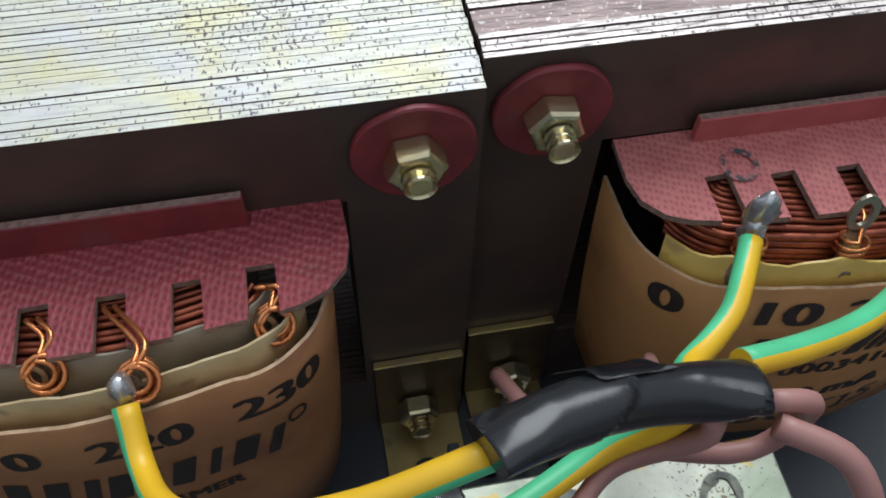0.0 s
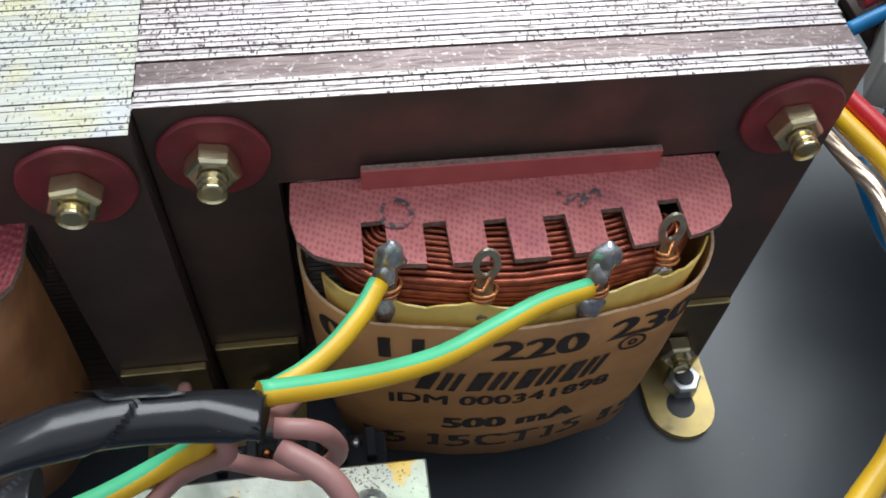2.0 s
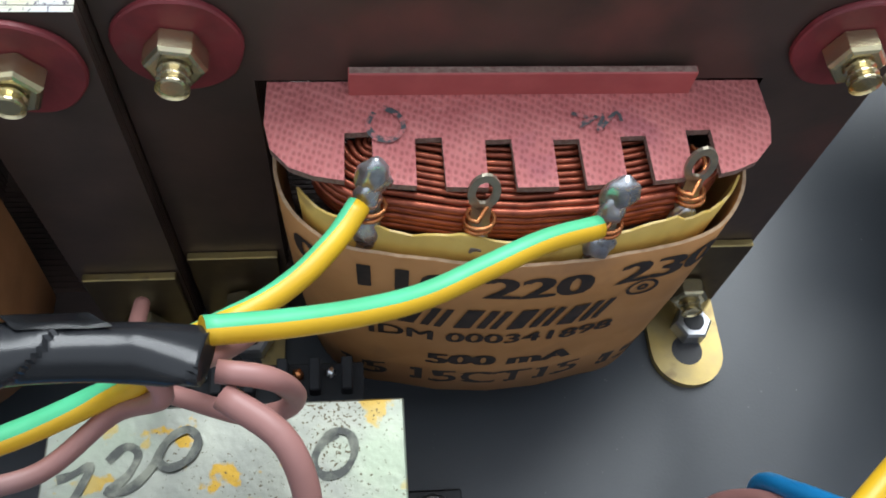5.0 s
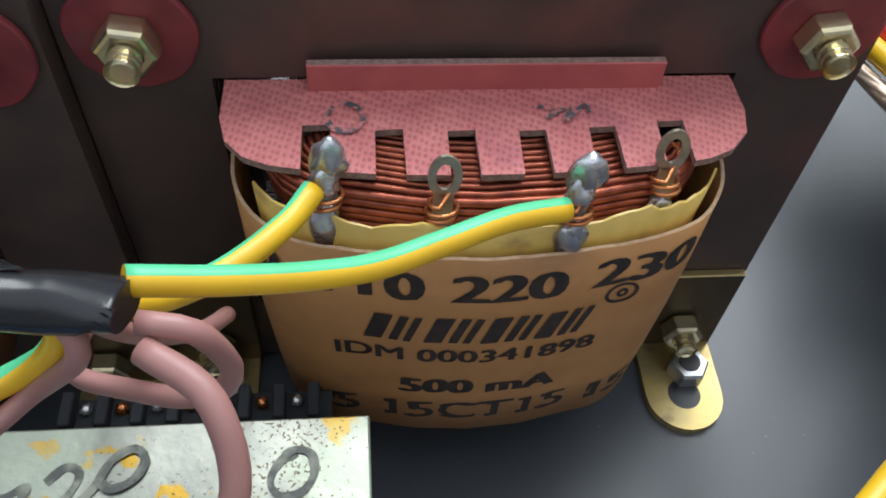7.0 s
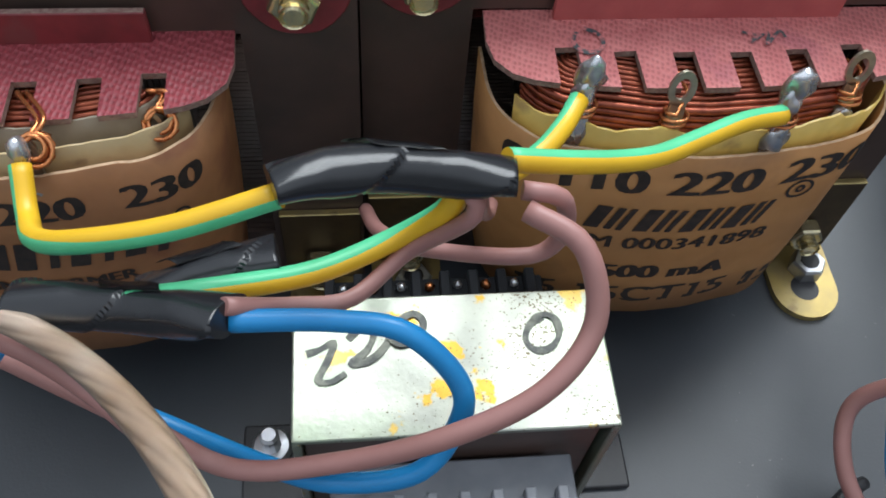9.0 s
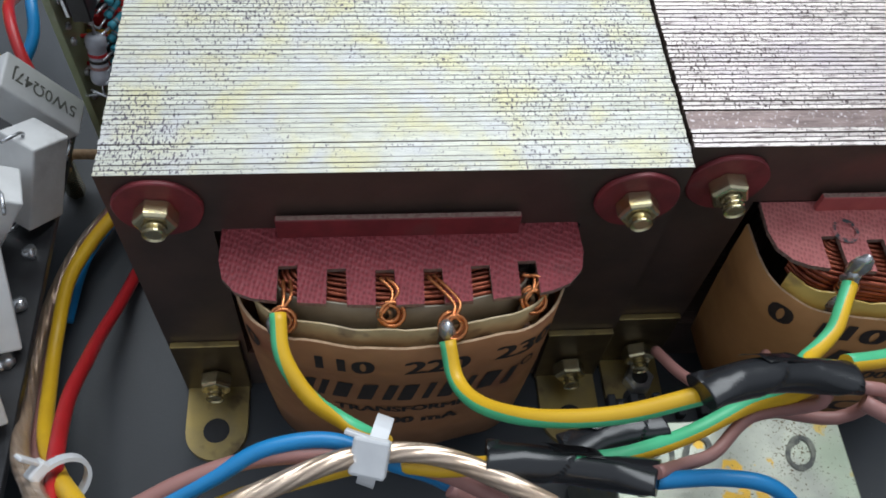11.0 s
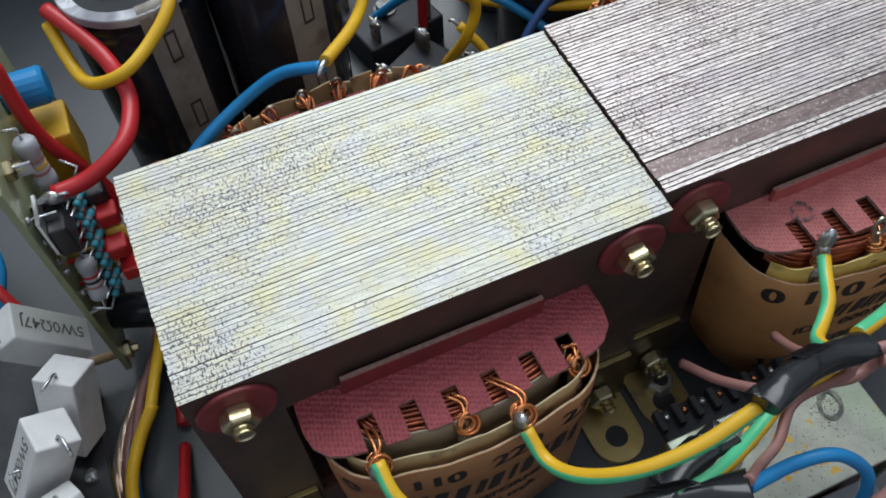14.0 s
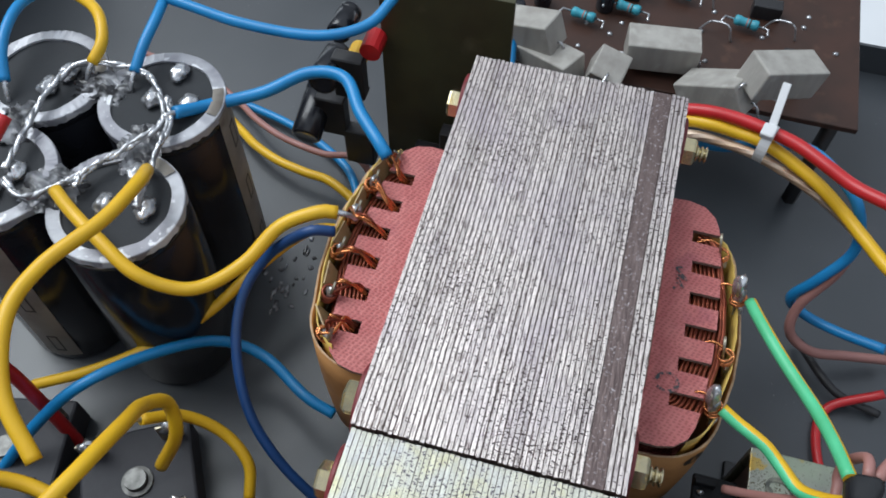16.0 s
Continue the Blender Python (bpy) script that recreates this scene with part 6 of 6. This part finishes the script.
for k, (y, z, r, h, tip) in enumerate(((4.9, 5.2, 0.42, 1.5, 12), (5.6, 3.6, 0.45, 1.7, -16), (4.4, 6.9, 0.32, 1.1, 8))):
    bm = bmesh.new()
    lathe(bm, [(0, 0), (r - 0.04, 0), (r, 0.05), (r, 0.18), (r - 0.05, 0.24), (r, 0.30), (r, h - 0.06), (r - 0.06, h), (r * 0.7, h - 0.02), (0, h - 0.02)], 20, Matrix.Translation((-0.1, y, z)) @ Matrix.Rotation(radians(-90 + tip), 4, "Y"))
    part("electrolytic_capacitor", bm, CAP_SLEEVE, db, "small black electrolytic capacitor", True)
for k, (y, z, m) in enumerate(((3.7, 6.2, RED), (4.2, 5.6, YELLOW_BOX), (0.3, 2.8, RED))):
    bm = bmesh.new()
    lathe(bm, [(0, 0), (0.28, 0), (0.3, 0.06), (0.3, 0.7), (0, 0.72)], 14, Matrix.Translation((-0.1, y, z)) @ Matrix.Rotation(-math.pi / 2, 4, "Y"))
    part("capacitor_bead", bm, m, db)

rb = thing("output_board", 16.2, 1.2, 4.0, "brown board carrying dusty, shade-toned block resistors behind the core", "circuit board", "output boards")
bm = bmesh.new()
box(bm, -2.6, 3.2, -6.2, 6.0, -0.1, 0.1, 0.02)
part("board", bm, PCB_BROWN, rb)
for y in (-5.6, 5.4):
    for x in (-2.2, 2.7):
        bm = bmesh.new()
        tube(bm, [Vector((x, y, -4.0)), Vector((x, y, -0.1))], 0.25, 6)
        part("spacer", bm, BLACK_PLASTIC, rb)
cement_resistor(rb, -2.0, 3.7, 0.9, 0, 20, 70, "", body=CERAMIC_DUSTY_DIM)
cement_resistor(rb, -2.5, 2.9, 0.3, 0, 10, 60, "", body=CERAMIC_DUSTY_DIM)
cement_resistor(rb, -2.5, 1.2, 0.2, 30, 60, 20, "", body=CERAMIC_DUSTY_DIM)
cement_resistor(rb, -1.7, -0.3, 0.85, 0, 0, 97, "", body=CERAMIC_DUSTY_DIM)
cement_resistor(rb, -3.0, -2.0, 0.9, 0, 35, 60, "", body=CERAMIC_DUSTY_DIM)
cement_resistor(rb, -2.9, -3.5, 1.9, 0, -15, 122, "", body=CERAMIC_DUSTY_DIM)
for k, (x, y) in enumerate(((0.3, 0.9), (0.6, -2.7), (-0.4, 2.2), (1.4, -0.6))):
    resistor(rb, (x, y, 0.4), (0.2, 1, 0.0), 0.75, 0.16, RES_BLUE, [INK, BROWN])
rnd = random.Random(12)
for k in range(14):
    x, y = rnd.uniform(-1.6, 2.6), rnd.uniform(-5.2, 5.2)
    bm = bmesh.new()
    if k % 3 == 0:
        lathe(bm, [(0, 0.1), (0.26, 0.1), (0.28, 0.16), (0.28, 0.8), (0.22, 0.86), (0, 0.86)], 16, Matrix.Translation((x, y, 0)))
        part("small_capacitor", bm, CAP_SLEEVE, rb, smooth=True)
    elif k % 3 == 1:
        box(bm, x, x + 0.45, y, y + 0.9, 0.1, 0.1 + rnd.uniform(0.5, 1.2), 0.04, 2)
        part("transistor", bm, BLACK_PLASTIC, rb)
    else:
        tube(bm, spline([Vector(p) for p in ((x, y, 0.1), (x + 0.1, y + 0.2, 0.6), (x + 0.3, y + 0.7, 0.5), (x + 0.3, y + 1.0, 0.1))], 0.08), 0.035, 6)
        part("wire_link", bm, SOLDER, rb, "bare tinned wire link")
for k in range(18):
    bm = bmesh.new()
    blob(bm, (rnd.uniform(-2.3, 2.9), rnd.uniform(-5.8, 5.6), 0.1), 0.1, 0.1, 0.08, 0.2, 0, k, 1)
    part("solder_joint", bm, SOLDER, rb, smooth=True)
for k, (x, y, z, m) in enumerate(((14.2, 6.9, 5.2, RED), (13.9, 6.3, 4.9, YELLOW), (14.0, 5.6, 4.6, RED), (13.6, 5.1, 4.3, BLUE))):
    wire("connector_wire", [(x - 0.6, y, z), (x + 0.4, y + 0.2, z + 0.35), (x + 1.5, y + 0.7, z + 0.1), (x + 2.4, y + 1.6, z - 0.6)], [m], 0.16, "short coloured wire bending towards the far board", "wire", group="connector wires")

# ======== wires beside the brown transformer ========
wire("yellow_wire", [(10.5, 2.6, 5.6), (10.7, 0.9, 5.95), (10.8, 0.1, 6.1), (10.69, -0.56, 6.25), (10.6, -1.14, 6.27), (10.38, -1.83, 6.34), (10.05, -2.59, 6.21), (9.58, -3.35, 6.08), (9.19, -4.05, 5.75), (8.45, -4.67, 5.7), (7.67, -5.29, 5.75), (6.59, -6.11, 6.5), (5.3, -7.2, 7.3), (4.2, -8.3, 7.6)], [YELLOW], 0.165, "yellow wire running round the core's end", group="yellow wires")
wire("red_wire", [(10.8, 3.0, 5.6), (10.98, 1.1, 6.05), (10.98, 0.15, 6.3), (10.88, -0.5, 6.5), (10.73, -1.15, 6.6), (10.47, -1.85, 6.68), (10.14, -2.55, 6.75), (9.62, -3.25, 6.8), (9.12, -3.92, 6.83), (8.62, -4.66, 7.05), (8.59, -5.14, 6.9), (8.84, -5.55, 6.49), (9.4, -6.1, 5.8), (10.2, -6.8, 5.0)], [RED], 0.165, "red wire tied beside the yellow one", group="red wires")
speaker_lead([(10.5, 2.4, 5.3), (10.45, 0.7, 5.75), (10.5, -0.2, 5.95), (10.38, -1.1, 5.98), (10.15, -1.85, 6.03), (9.88, -2.65, 5.9), (9.55, -3.4, 5.75), (9.35, -4.1, 5.4), (8.7, -4.75, 5.35), (8.0, -5.3, 5.4), (6.9, -6.2, 6.1), (5.6, -7.4, 6.9), (4.5, -8.5, 7.2)], 0.13, "clear copper lead tied under the yellow wire")
wire("blue_wire", [(10.9, 0.8, 5.4), (10.6, -0.9, 5.6), (10.72, -2.0, 5.95), (10.8, -2.79, 6.0), (10.52, -3.3, 6.1), (9.91, -3.87, 6.1), (9.4, -4.36, 5.85), (9.11, -4.72, 5.03), (8.89, -4.7, 4.36), (8.59, -4.22, 3.49), (8.52, -3.89, 2.57), (8.53, -4.44, 1.91), (8.1, -5.27, 2.09), (7.64, -6.43, 2.45)], [BLUE], 0.14, "blue wire kinked beside the tied bundle", group="blue wires")
wire("brown_wire", [(9.18, -4.86, 5), (9.01, -4.75, 4.35), (8.71, -4.6, 3.74), (8.26, -4.09, 2.64), (7.85, -4.15, 1.86), (7.8, -4.95, 1.22), (8.17, -6.03, 0.79), (8.53, -7.29, 0.47)], [BROWN], 0.14, "dark brown wire bent down to the chassis", group="brown wires")
wire("red_wire", [(3.65, -7.39, 1.05), (3.75, -6.38, 0.16), (5.12, -5.61, 0.16), (6.65, -5.74, 0.17), (7.24, -7.09, 0.82)], [RED], 0.13, "thin dark red wire on the chassis floor", group="red wires")
wire("black_wire", [(8.6, -4.9, 0.3), (8.0, -5.2, 0.4), (7.2, -6.0, 0.3), (6.9, -7.2, 0.2)], [DARK_WIRE], 0.12, "thin black wire on the chassis floor")
cable_tie((10.35, -1.9, 6.35), (-0.4, -0.9, 0.05), 0.50, 0.36, "white nylon cable tie round red and yellow wires", 1.0, (52, -12))

# ======== surroundings ========
bm = bmesh.new()
box(bm, -45, 20.5, 26.0, 26.15, 0.0, 9.0, 0.02)
tagged(part("wall_north", bm, CHASSIS), "black painted back panel of the chassis", "chassis panel", kind="structure")
bm = bmesh.new()
box(bm, -56, 62, -44, 58, -4.2, -4.0)
tagged(part("table_top", bm, WHITE_PAINT), "pale table top under the chassis", "table top", kind="structure")
bm = bmesh.new()
box(bm, 20.5, 20.62, -30, 34, -0.12, 1.2)
tagged(part("trim", bm, CHASSIS), "low black folded edge of the chassis", "chassis edge", kind="structure")
